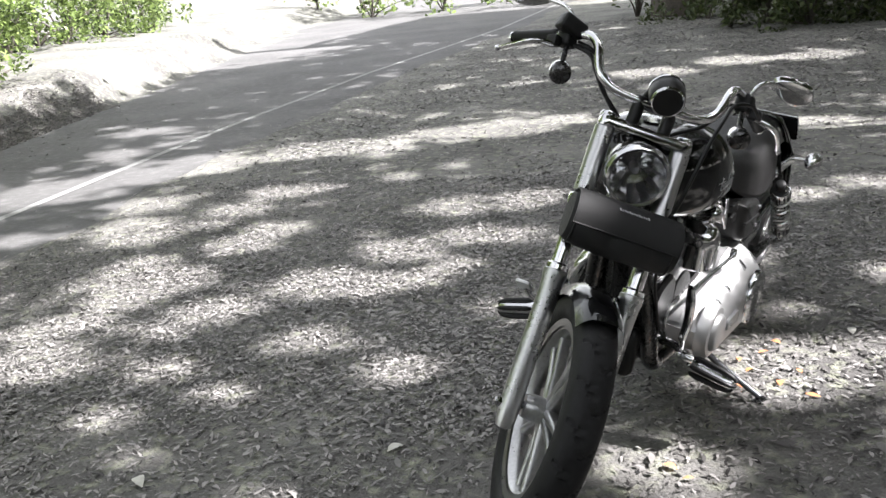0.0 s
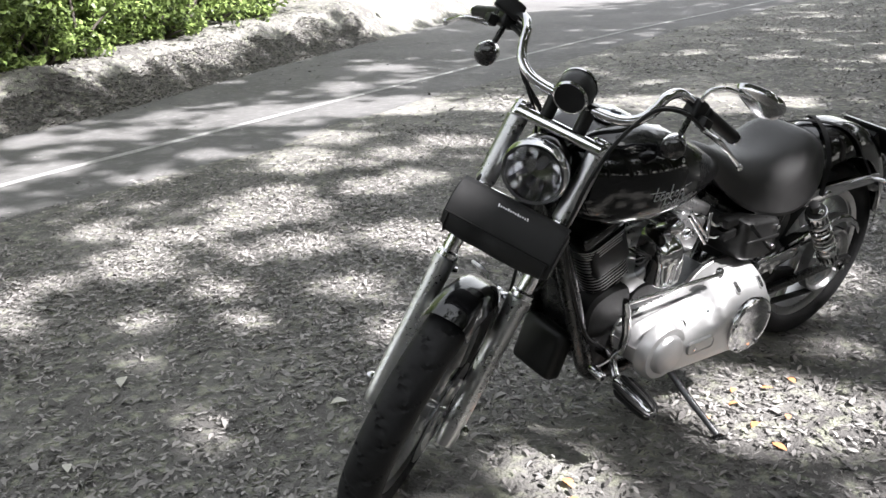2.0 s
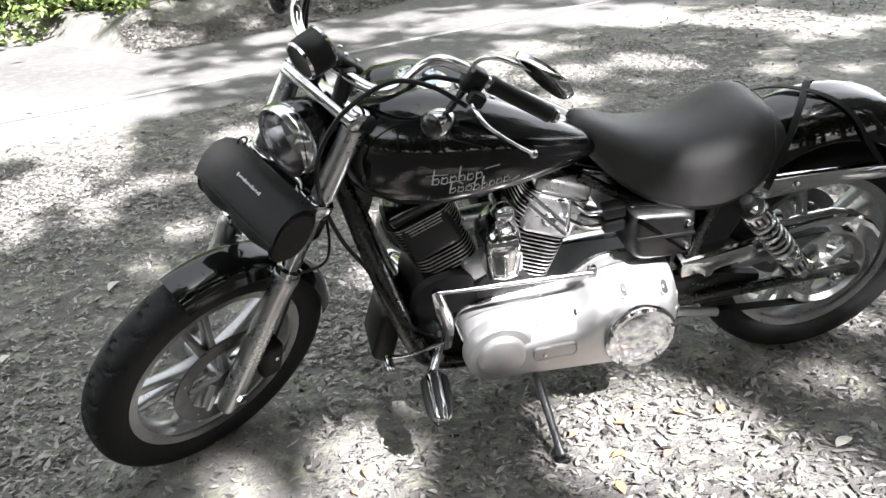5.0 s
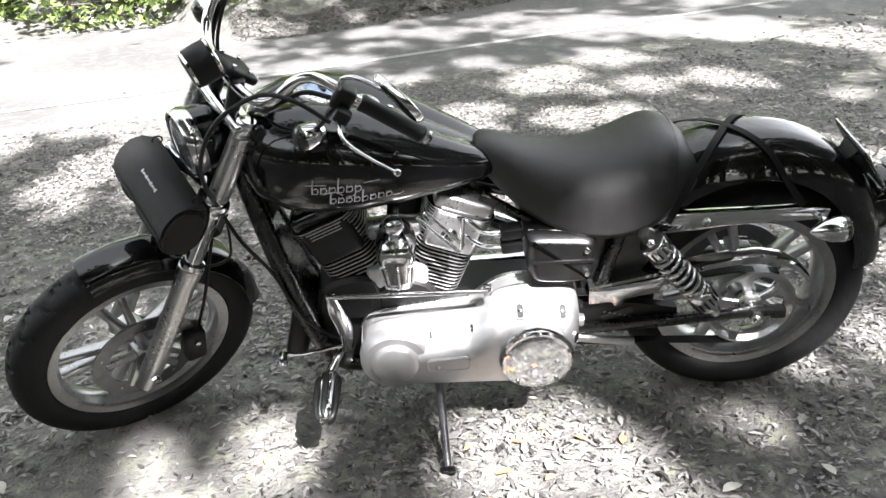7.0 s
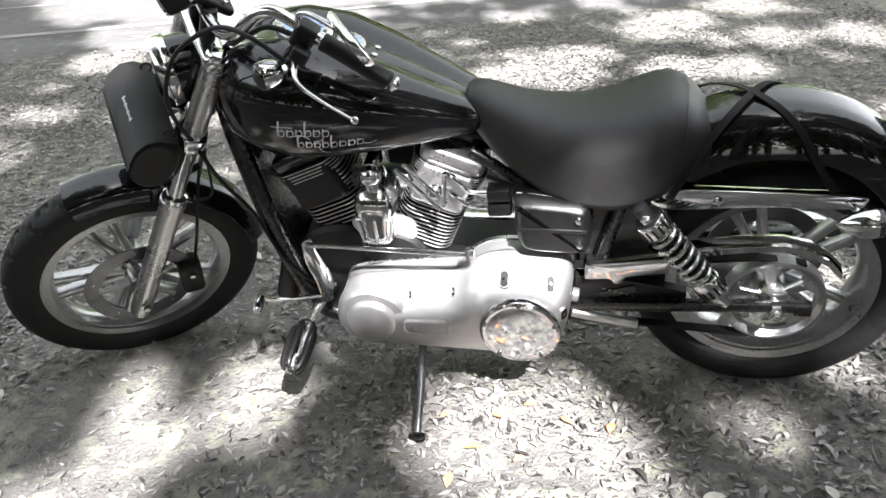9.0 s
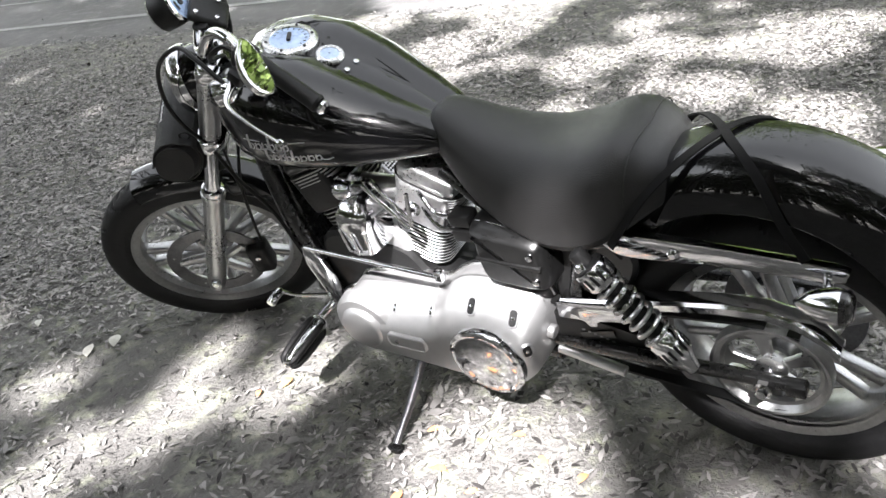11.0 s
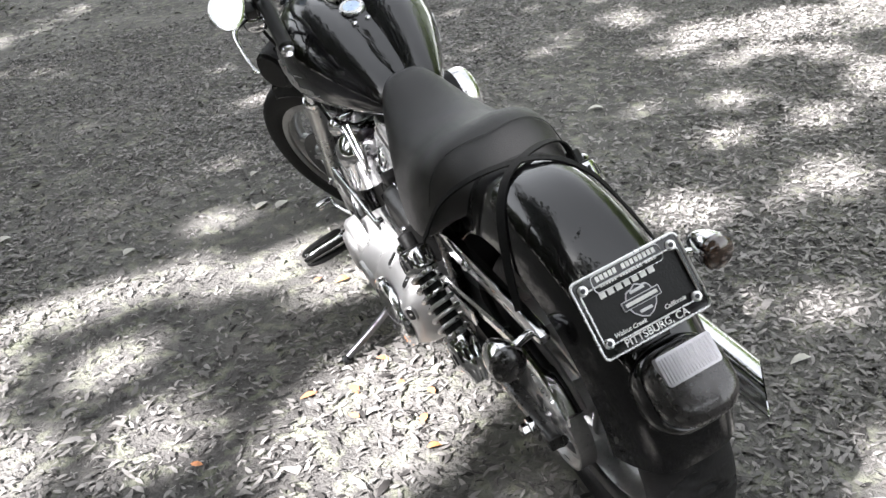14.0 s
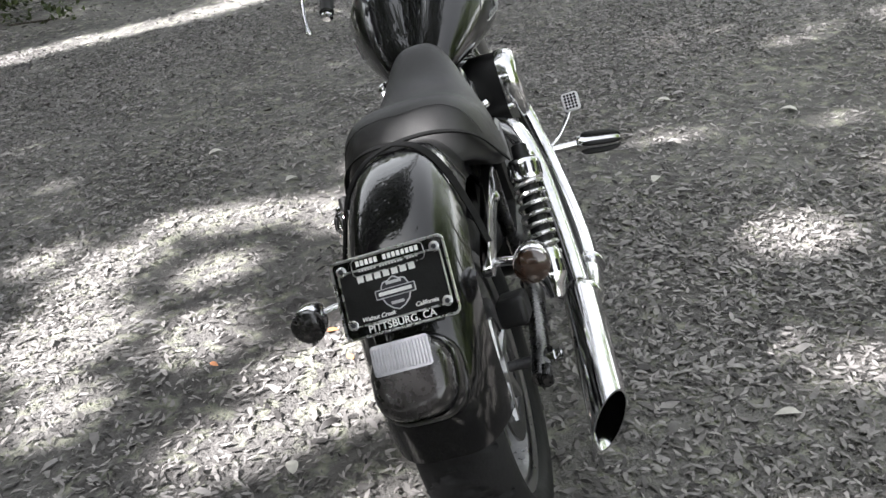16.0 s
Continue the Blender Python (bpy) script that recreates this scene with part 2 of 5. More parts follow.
def closed_curve(pts, per=5):
    """A smooth closed outline through the points."""
    p = [Vector(q) for q in pts]
    k, out = len(p), []
    for i in range(k):
        a, b, c, d = p[i - 1], p[i], p[(i + 1) % k], p[(i + 2) % k]
        for j in range(per):
            t = j / per
            out.append(0.5 * (2 * b + (c - a) * t + (2 * a - 5 * b + 4 * c - d) * t * t + (3 * b - a - 3 * c + d) * t ** 3))
    return out


def ribbon(bm, pts, width, thick, hub):
    """A flat band along a curve, its back turned to the hub line."""
    line = smooth_line(pts, 8)
    loops = []
    for i, p in enumerate(line):
        d = (line[min(i + 1, len(line) - 1)] - line[max(i - 1, 0)]).normalized()
        out = (p - V(p.x, 0, hub)).normalized()
        out = (out - out.dot(d) * d).normalized()
        w = d.cross(out)
        loops.append([p + a * width / 2 * w + b * thick / 2 * out for a, b in ((-1, -1), (1, -1), (1, 1), (-1, 1))])
    return rings(bm, loops)


def B():
    return bmesh.new()


def shape(fn, *args, **kw):
    """A fresh bmesh with one form in it."""
    return fn(B(), *args, **kw)


# ---- ground, road, bank ----
def foot_of_bank(y):
    return float(np.interp(y, (-60, 2.3, 3.1, 4.0, 5.2, 6.5, 8, 10, 13, 25, 60), (-7.2, -6.7, -5.0, -5.15, -5.35, -5.85, -6.4, -7.0, -7.9, -12.4, -22)))


def line_of_road(y):
    return float(np.interp(y, (-60, -5, -1.6, 1, 2.8, 4, 7.5, 9, 13, 20, 60), (-1.0, -2.92, -3.12, -3.27, -3.32, -3.46, -3.80, -3.92, -4.15, -4.1, -7.0)))


def ground_height(x, y):
    d = foot_of_bank(y) - x
    s = min(max(d / 0.75, 0), 1)
    rise = s * s * (3 - 2 * s)
    crest = float(np.interp(y, (2.0, 3.2, 6, 9, 13, 20), (0.10, 0.30, 0.38, 0.50, 0.6, 0.5)))
    bank = rise * (crest + 0.10 * noise.noise((x * 0.7, y * 0.7, 3)) + 0.07 * noise.noise((x * 1.9, y * 1.9, 7))) + 0.06 * max(0, min(d - 1.3, 12))
    near = min(max((x - line_of_road(y) - 1.2) / 0.8, 0), 1)
    litter = near * (0.016 * noise.noise((x * 1.1, y * 1.1, 1)) + 0.010 * noise.noise((x * 4.5, y * 4.5, 2)) + 0.005 * noise.noise((x * 15, y * 15, 5)))
    return bank + litter - 0.012


def spaced(lo, hi, mid_lo, mid_hi, step, grow=1.16):
    v = list(np.arange(mid_lo, mid_hi, step))
    s, a = step, v[-1]
    while a < hi:
        s *= grow
        a += s
        v.append(a)
    s, a = step, v[0]
    while a > lo:
        s *= grow
        a -= s
        v.insert(0, a)
    return v


def sheet(name, xs, ys, height, mat):
    verts = [(x, y, height(x, y)) for y in ys for x in xs]
    k = len(xs)
    faces = [(j * k + i, j * k + i + 1, (j + 1) * k + i + 1, (j + 1) * k + i) for j in range(len(ys) - 1) for i in range(k - 1)]
    me = bpy.data.meshes.new(name)
    me.from_pydata(verts, [], faces)
    me.polygons.foreach_set("use_smooth", [True] * len(me.polygons))
    me.materials.append(mat)
    return new(name, me)


ground = tagged(sheet("ground", spaced(-420, 420, -7.8, 4.6, 0.055), spaced(-420, 420, -2.2, 10.5, 0.058), ground_height, SOIL),
                "grey-brown leaf mould soil strewn with dry leaves", "ground", kind="structure")

road_verts, road_faces = [], []
road_ys = spaced(-60, 60, -6, 20, 0.5, 1.1)
for y in road_ys:
    near_edge, far_edge = line_of_road(y) + 1.0 + 0.30 * noise.noise((0, y * 0.9, 9)) + 0.12 * noise.noise((0, y * 3.1, 8)), foot_of_bank(y) + 0.12
    for i in range(9):
        road_verts.append((near_edge + (far_edge - near_edge) * i / 8, y, -0.022 if i == 0 else -0.004))
for j in range(len(road_ys) - 1):
    road_faces += [(j * 9 + i, j * 9 + i + 1, (j + 1) * 9 + i + 1, (j + 1) * 9 + i) for i in range(8)]
road_mesh = bpy.data.meshes.new("road")
road_mesh.from_pydata(road_verts, [], road_faces)
road_mesh.materials.append(ASPHALT)
road = tagged(new("road", road_mesh), "worn grey asphalt road below a bank", "road", kind="structure")


def painted_line(offset, width, end=99):
    vs, fs = [], []
    ys = [y for y in road_ys if y < end]
    for y in ys:
        c = line_of_road(y) + offset + 0.012 * noise.noise((4, y, 2))
        vs += [(c - width / 2, y, 0.001), (c + width / 2, y, 0.001)]
    for j in range(len(ys) - 1):
        fs.append((2 * j, 2 * j + 1, 2 * j + 3, 2 * j + 2))
    me = bpy.data.meshes.new("road_line")
    me.from_pydata(vs, [], fs)
    me.materials.append(LINE)
    return tagged(new("road_line", me), "worn white painted edge line on asphalt", "road marking", kind="structure")


painted_line(0.0, 0.085)
painted_line(-1.12, 0.05, 1.0)


# ---- leaves: many small blades in one mesh ----
def blades(name, places, mat, label, category, kind="stuff", parent=None, ribs=3):
    """places: rows of x, y, z, length, width, yaw, tilt, roll, cup."""
    p = np.array(places, dtype=np.float64)
    t = np.linspace(0, 1, ribs + 2)
    w = np.sin(np.pi * t ** 0.85) ** 0.9
    local = []
    for i, (a, b) in enumerate(zip(t, w)):
        local += [(a - 0.5, 0, 0)] if i in (0, ribs + 1) else [(a - 0.5, -b / 2, b), (a - 0.5, b / 2, b)]
    local = np.array(local)
    k = len(local)
    x = local[None, :, 0] * p[:, 3, None]
    y = local[None, :, 1] * p[:, 4, None]
    z = p[:, 8, None] * (local[None, :, 2] * p[:, 4, None] * 0.35 - 0.8 * local[None, :, 0] ** 2 * p[:, 3, None])
    cr, sr = np.cos(p[:, 7, None]), np.sin(p[:, 7, None])
    y, z = y * cr - z * sr, y * sr + z * cr
    ct, st = np.cos(p[:, 6, None]), np.sin(p[:, 6, None])
    x, z = x * ct - z * st, x * st + z * ct
    cy, sy = np.cos(p[:, 5, None]), np.sin(p[:, 5, None])
    x, y = x * cy - y * sy, x * sy + y * cy
    verts = np.stack((x + p[:, 0, None], y + p[:, 1, None], z + p[:, 2, None]), -1).reshape(-1, 3)
    faces = [(0, 1, 2)]
    for i in range(ribs - 1):
        a = 1 + 2 * i
        faces += [(a, a + 2, a + 3), (a, a + 3, a + 1)]
    faces.append((k - 3, k - 1, k - 2))
    f = np.array(faces)
    tri = (f[None] + (np.arange(len(p)) * k)[:, None, None]).reshape(-1, 3)
    me = bpy.data.meshes.new(name)
    me.vertices.add(len(verts))
    me.vertices.foreach_set("co", verts.ravel())
    me.loops.add(tri.size)
    me.loops.foreach_set("vertex_index", tri.ravel().astype(np.int32))
    me.polygons.add(len(tri))
    me.polygons.foreach_set("loop_start", np.arange(0, tri.size, 3, dtype=np.int32))
    me.update(calc_edges=True)
    me.polygons.foreach_set("use_smooth", [True] * len(me.polygons))
    me.materials.append(mat)
    ob = new(name, me)
    ob.parent = parent
    return tagged(ob, label, category, kind=kind)


rng = np.random.default_rng(7)


def scatter_litter(count, x0, x1, y0, y1, size, keep):
    rows = []
    while len(rows) < count:
        x, y = rng.uniform(x0, x1), rng.uniform(y0, y1)
        if rng.random() > keep(x, y):
            continue
        length = size * min(rng.lognormal(0, 0.40), 1.5)
        rows.append((x, y, ground_height(x, y) + 0.004 + 0.008 * rng.random(), length, length * rng.uniform(0.20, 0.38), rng.uniform(0, 6.283),
                     rng.normal(0, 0.17), rng.normal(0, 0.26), rng.uniform(-0.6, 0.9)))
    return rows


def drift(x, y):
    """How thick the leaves lie: in drifts off the road, thin on the asphalt."""
    off = min(max((x - line_of_road(y) - 0.35 + 0.3 * noise.noise((x, y * 0.9, 11))) / 1.2, 0.0), 1.0) ** 1.6
    d = 0.5 + 0.9 * noise.noise((x * 0.7, y * 0.7, 20)) + 0.35 * noise.noise((x * 2.3, y * 2.3, 21))
    return (0.015 + 0.985 * off) * min(max(d, 0.24), 1) * (1 - 0.80 * math.exp(-((x - 1.50) / 0.55) ** 2 - ((y - 2.22) / 0.50) ** 2))


NEAR_LEAVES, MID_LEAVES = 210000, 105000
blades("leaf_litter", scatter_litter(NEAR_LEAVES, -2.6, 4.2, -1.8, 6.2, 0.0255, drift), LITTER, "dry grey fallen leaves lying thick on the soil", "leaf litter", ribs=3)
blades("leaf_crumbs", scatter_litter(200000, -2.6, 4.2, -1.8, 6.2, 0.010, lambda x, y: 0.35 + 0.65 * drift(x, y)), CRUMBS, "crumbled leaf fragments and twigs on the soil", "leaf litter", ribs=1)
blades("leaf_litter", scatter_litter(MID_LEAVES, -4.5, 8.0, -7.0, 20.0, 0.046, lambda x, y: drift(x, y) * (0.5 if -2.4 < x < 4.0 and -1.6 < y < 6.0 else 1)), LITTER, "dry grey fallen leaves lying thick on the soil", "leaf litter", ribs=2)
blades("leaf_litter", scatter_litter(34000, -8.0, -5.0, 3.0, 11.0, 0.042, lambda x, y: 1.0 if foot_of_bank(y) - 0.48 - 0.25 * noise.noise((x * 1.5, y * 1.5, 60)) < x < foot_of_bank(y) + 0.12 else 0.10 if x < foot_of_bank(y) else 0.02), CRUMBS,
       "dry leaves on the roadside bank", "leaf litter", ribs=2)


# ---- trees whose crowns shade the place, and their gaps ----
GAPS_NEAR = [(1.72, 3.23, .21), (1.87, 3.28, .21), (1.95, 3.25, .12), (1.52, 2.53, .10), (1.42, 2.55, .10), (1.68, 2.28, .12), (1.80, 2.22, .11), (1.87, 2.12, .11), (2.05, 2.06, .10), (2.22, 2.03, .11), (2.44, 2.00, .08),
             (2.71, 2.24, .18), (2.27, 2.45, .12), (2.69, 2.46, .09), (2.74, 2.74, .17), (2.29, 2.93, .12), (2.20, 3.48, .12), (2.67, 3.14, .10), (2.85, 2.08, .12), (0.46, 3.08, .11), (0.65, 3.75, .07), (0.82, 3.57, .06),
             (1.09, 4.27, .11), (0.81, 0.55, .08), (1.62, 1.79, .08), (1.61, 4.10, .05), (1.40, 2.28, .055), (1.38, 2.62, .035)]
GAPS_ENGINE = [(1.20, 2.88, .08), (1.16, 3.0, .06), (1.00, 2.98, .08), (1.25, 3.28, .10), (1.20, 3.07, .09), (1.22, 3.18, .09), (1.70, 3.30, .15), (1.44, 3.78, .05)]
GAPS_FAR = [(0.16, 4.81, .16), (0.46, 4.81, .15), (0.28, 4.32, .08), (0.28, 5.56, .18), (-0.18, 5.37, .17), (-0.17, 4.51, .18), (-0.43, 3.98, .17), (-0.74, 3.57, .16), (-0.09, 3.94, .14), (0.15, 4.10, .13), (-1.20, 4.58, .19),
            (-1.13, 4.90, .15), (-1.54, 5.87, .22), (-1.69, 5.34, .17), (-1.57, 4.10, .22), (-1.33, 3.62, .15), (-0.05, 3.29, .10), (-0.50, 2.52, .08), (-0.16, 2.78, .09), (-1.35, 4.10, .12), (-1.22, 2.94, .18),
            (-1.34, 1.85, .16), (-1.62, 2.00, .17), (-0.90, 2.19, .08), (-1.21, 1.73, .14), (-0.54, 2.95, .09), (-1.85, 3.11, .12), (-1.17, 3.90, .13), (-0.78, 3.30, .09), (-1.42, 3.29, .16), (-2.06, 4.75, .20),
            (-2.27, 4.94, .20)]
GAPS_ROAD = [(-2.96, 6.83, .44), (-3.35, 6.40, .32), (-3.75, 5.89, .42), (-2.25, 7.28, .32), (-1.70, 7.42, .32), (-0.95, 7.95, .36), (-0.50, 8.03, .36), (-0.08, 8.35, .26), (-2.55, 5.50, .20), (2.16, 7.62, .40), (1.90, 5.62, .14),
             (2.30, 5.86, .14), (0.29, 11.3, .34), (1.21, 12.0, .32), (2.16, 12.06, .32), (-3.08, 2.43, .50), (-3.98, 2.51, .34), (-2.09, 2.30, .26), (-4.6, 5.42, .16), (-4.4, 4.6, .16), (-4.7, 4.2, .16),
             (-3.5, 3.75, .18), (-3.54, 3.35, .20), (-4.3, 7.4, .18), (-4.9, 8.6, .22), (-2.7, 3.9, .13), (-2.9, 4.6, .14)]
GAPS_BEYOND = [(1.85, 3.83, .05), (1.6, 4.45, .12), (1.05, 4.75, .12), (2.3, 4.3, .10)] + [(3.9 - .28 * k, -1.65 - .105 * k, .18) for k in range(9)]
GLADES = [(-2.75, 1.9, .45), (-3.8, 2.35, .7), (-2.6, 2.35, .25), (-4.7, 2.1, 1.0), (-6.6, 1.6, 1.5), (-3.2, 1.6, .6), (-4.4, 1.2, .8), (-7.6, 3.0, 1.2), (-8.0, 0.2, 1.1), (-8.3, 4.3, .65), (-8.5, 6.2, .65), (-8.7, 8.0, 1.0), (-9.0, 6, 1.5), (-9.4, 9, 1.6), (-9.8, 12, 1.9), (-6.3, 4.2, .22), (-6.6, 5.4, .26), (-6.9, 6.6, .3), (-7.3, 7.6, .35), (-6.85, 6.1, .34), (-7.0, 7.3, .36), (-5.3, 2.9, .35), (-5.6, 2.5, .5), (-8.3, 9.6, .5), (-8.6, 11.3, .8),
          (-11, 18, 3.6), (-2.35, 1.3, .25)]
SLOPE = Vector((SUN.x / SUN.z, SUN.y / SUN.z))
TRUNKS = [(9.5, 1.0, 0.26), (8.0, 8.5, 0.22), (4.5, 15.5, 0.24), (10.5, -6.0, 0.28), (-0.3, 20.3, 0.44), (-1.5, -7.5, 0.2)]


HOLES = np.array(GAPS_NEAR + GAPS_ENGINE + GAPS_FAR + GAPS_ROAD + GAPS_BEYOND + GLADES)
REACH = np.array([1.08] * len(GAPS_NEAR + GAPS_ENGINE) + [1.06] * len(GAPS_FAR + GAPS_ROAD + GAPS_BEYOND) + [1.0] * len(GLADES))


def to_gap(x, y):
    """How far a place on the ground lies from the nearest patch of sun; below nought inside it."""
    wob = 1 + 0.45 * noise.noise((x * 3.1, y * 3.1, 31)) + 0.25 * noise.noise((x * 8.0, y * 8.0, 32))
    d = float((np.hypot((x - HOLES[:, 0]) / 1.2, y - HOLES[:, 1]) - (HOLES[:, 2] * REACH + 0.015) * wob).min())
    away = max(min(max((0.4 - x) / 1.6, 0), 1), 0.22 * min(max((y - 4.6) / 2.0, 0), 1) * (1 - min(max((y - 7.5) / 3, 0), 1)))
    away *= (1 - 0.6 * min(max((y - 7.0) / 2.5, 0), 1)) * (1 + 0.2 * min(max((-2.5 - x) / 0.8, 0), 1)) * min(max((y + 0.2) / 2.0, 0.15), 1)
    away *= 1 - 0.95 * min(max((-4.7 - x) / 0.5, 0), 1)
    fine = 1 + 0.5 * min(max((-1.8 - x) / 0.8, 0), 1)
    speck = 0.35 * noise.noise((x * 1.1, y * 1.3, 35)) + 0.75 * noise.noise((x * 2.9 * fine, y * 3.5 * fine, 33)) + 0.7 * noise.noise((x * 6.6, y * 7.6, 34))
    return min(d, (0.60 - 0.27 * away - speck) * (0.14 if -3.5 < x < 4.5 and -2.5 < y < 8.5 else 0.40))


def crown_places(count):
    rows = []
    for i in range(count):
        x, y = rng.uniform(-8.5, 9.0), rng.uniform(-9.0, 27.0)
        if i % 2:
            x, y = rng.uniform(-3.5, 4.5), rng.uniform(-2.5, 8.5)
        d = to_gap(x, y)
        size = min(0.34 if i % 2 else 0.62, 0.11 + 1.1 * d) * rng.uniform(0.75, 1.15)
        if d < 0.02:
            continue
        h = 9.0 + 3.5 * rng.random() + 0.8 * noise.noise((x * 0.3, y * 0.3, 40))
        rows.append((x + h * SLOPE.x, y + h * SLOPE.y, h, size, size * rng.uniform(0.6, 0.85), rng.uniform(0, 6.283), rng.normal(0, 0.5), rng.normal(0, 0.5), rng.uniform(-0.5, 0.5)))
    return rows


def tree(x, y, r, height, leaves, lean=(0, 0), mat=CROWN, label="", name="tree"):
    """A tapered trunk with limbs that reach into its own leaves."""
    root = new(name)
    z0 = ground_height(x, y) - 0.1
    root.location = (x, y, z0)
    tagged(root, label, "tree")
    top = V(lean[0], lean[1], height)
    local = random.Random(int(x * 91 + y * 37))
    trunk = [V(0, 0, 0), V(lean[0] * .2 + local.uniform(-.15, .15), lean[1] * .2 + local.uniform(-.15, .15), height * .35), V(lean[0] * .6, lean[1] * .6, height * .7), top]
    part("trunk", shape(tube, trunk, [r * 1.35, r, r * .7, r * .3], 12), BARK, root)
    picks = local.sample(leaves, min(9, len(leaves)))
    for k, row in enumerate(picks):
        end = V(row[0] - x, row[1] - y, row[2] - z0)
        s = local.uniform(0.45, 0.9)
        start = trunk[1].lerp(trunk[2], (s - .35) / .35) if s < .7 else trunk[2].lerp(top, (s - .7) / .3)
        mid = start.lerp(end, 0.5) + V(0, 0, 0.25 * (end - start).length * local.uniform(-0.2, 0.6))
        part("limb", shape(tube, [start, mid, end], [r * .38, r * .2, r * .05], 7), BARK, root)
    rows = [(a - x, b - y, c - z0, *rest) for a, b, c, *rest in leaves]
    blades("crown", rows, mat, "", "", kind="", parent=root, ribs=1)
    return root


shade = crown_places(130000)
by_tree = [[] for _ in TRUNKS]
for row in shade:
    k = min(range(len(TRUNKS)), key=lambda i: (TRUNKS[i][0] - row[0]) ** 2 + (TRUNKS[i][1] - row[1]) ** 2)
    by_tree[k].append(row)
for (x, y, r), leaves in zip(TRUNKS, by_tree):
    if leaves:
        tree(x, y, r, 10.5, leaves, label="tall dark-leaved oak tree shading the roadside")


# ---- bushes and trees beyond the road ----
def bush(x, y, radius, height, count, leaf=0.09, mat=BUSH, label="bright green leafy bush on the roadside bank", lit=0.0):
    """Stems from one root and many leaves in uneven clumps."""
    root = new("bush")
    z0 = ground_height(x, y) - 0.05
    root.location = (x, y, z0)
    tagged(root, label, "bush")
    local = np.random.default_rng(int(abs(x * 131 + y * 17) * 10))
    clumps = [(local.normal(0, .5) * radius, local.normal(0, .5) * radius, height * local.uniform(.05, .95), local.uniform(.18, .42) * radius) for _ in range(16)]
    for cx, cy, cz, cr in clumps[:7]:
        part("stem", shape(tube, [(0, 0, 0), (cx * .3, cy * .3, cz * .5), (cx, cy, cz)], [.025, .016, .006], 6, 4), BARK, root)
    rows = []
    for _ in range(count):
        cx, cy, cz, cr = clumps[local.integers(len(clumps))]
        d = local.normal(0, 1, 3)
        d *= cr * local.uniform(0.5, 1.0) / np.linalg.norm(d)
        s = leaf * local.uniform(0.6, 1.3)
        rows.append((cx + d[0], cy + d[1], max(0.03, cz + d[2]), s, s * local.uniform(.4, .6), local.uniform(0, 6.283), local.normal(0, .6), local.normal(0, .6), local.uniform(-.4, .6)))
    blades("leaves", rows, mat, "", "", kind="", parent=root, ribs=1)
    return root


for i in range(30):
    y = 2.5 + i * 0.24 + random.uniform(-.15, .15)
    x = foot_of_bank(y) - random.uniform(1.15, 1.5)
    bush(x, y, random.uniform(.4, .6), random.uniform(.5, 1.1), 1100, 0.085)
    bush(x - random.uniform(.6, .9), y + .1, random.uniform(.6, .8), random.uniform(1.3, 1.9), 1500, 0.095)
    bush(x - random.uniform(1.5, 2.1), y - .1, random.uniform(.8, 1.0), random.uniform(2.2, 3.0), 1300, 0.11)
for i in range(14):
    y = 10.5 + i * 0.95
    bush(foot_of_bank(y) - random.uniform(3.2, 4.0), y, random.uniform(.9, 1.2), random.uniform(1.4, 2.4), 1200, 0.12)
for i in range(14):
    y = -9.0 + i * 0.85 + random.uniform(-.3, .3)
    bush(foot_of_bank(y) - random.uniform(.3, 1.2), y, random.uniform(.6, 1.0), random.uniform(.8, 1.5), 1100, 0.12)
for i in range(12):
    bush(-15 + i * 2.0 + random.uniform(-.5, .5), 31 + random.uniform(-2, 2), 1.6, 3.0, 700, 0.25)
for x, y, r, lean in ((-8.3, 0.6, .13, (.3, .2)), (-7.9, 2.1, .12, (.2, -.3)), (-7.05, 2.7, .15, (0, 1.6)), (-6.9, 4.3, .06, (.1, .6)), (-7.2, 3.6, .10, (.5, -.9)), (-8.6, 5.5, .14, (.3, .4)), (-9.4, 8.5, .15, (0, .5)),
                       (-13, 13, .16, (.4, 0)), (-9.6, -2.4, .14, (.2, .1)), (-9, -6, .16, (-.3, .2))):
    crown = [(x + lean[0] + rng.normal(0, 1.2), y + lean[1] + rng.normal(0, 1.2), rng.uniform(2.2, 7.5), rng.uniform(.10, .20), rng.uniform(.06, .12), rng.uniform(0, 6.28), rng.normal(0, .6),
              rng.normal(0, .6), 0.3) for _ in range(6500)]
    tree(x, y, r, 5.6, crown, lean, BUSH, "slender dark-trunked tree behind the roadside bank")
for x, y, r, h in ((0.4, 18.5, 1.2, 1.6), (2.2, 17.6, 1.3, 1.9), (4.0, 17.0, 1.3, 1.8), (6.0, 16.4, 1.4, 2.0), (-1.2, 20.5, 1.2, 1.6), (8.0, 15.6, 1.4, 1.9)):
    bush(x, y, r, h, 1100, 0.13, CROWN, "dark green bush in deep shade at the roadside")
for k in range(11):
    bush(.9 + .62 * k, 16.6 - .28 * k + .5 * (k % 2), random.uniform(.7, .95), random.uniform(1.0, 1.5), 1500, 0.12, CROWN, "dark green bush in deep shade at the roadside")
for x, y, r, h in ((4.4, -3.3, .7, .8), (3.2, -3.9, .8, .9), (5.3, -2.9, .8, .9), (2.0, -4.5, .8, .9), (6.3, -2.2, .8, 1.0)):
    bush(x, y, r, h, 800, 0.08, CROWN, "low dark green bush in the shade")


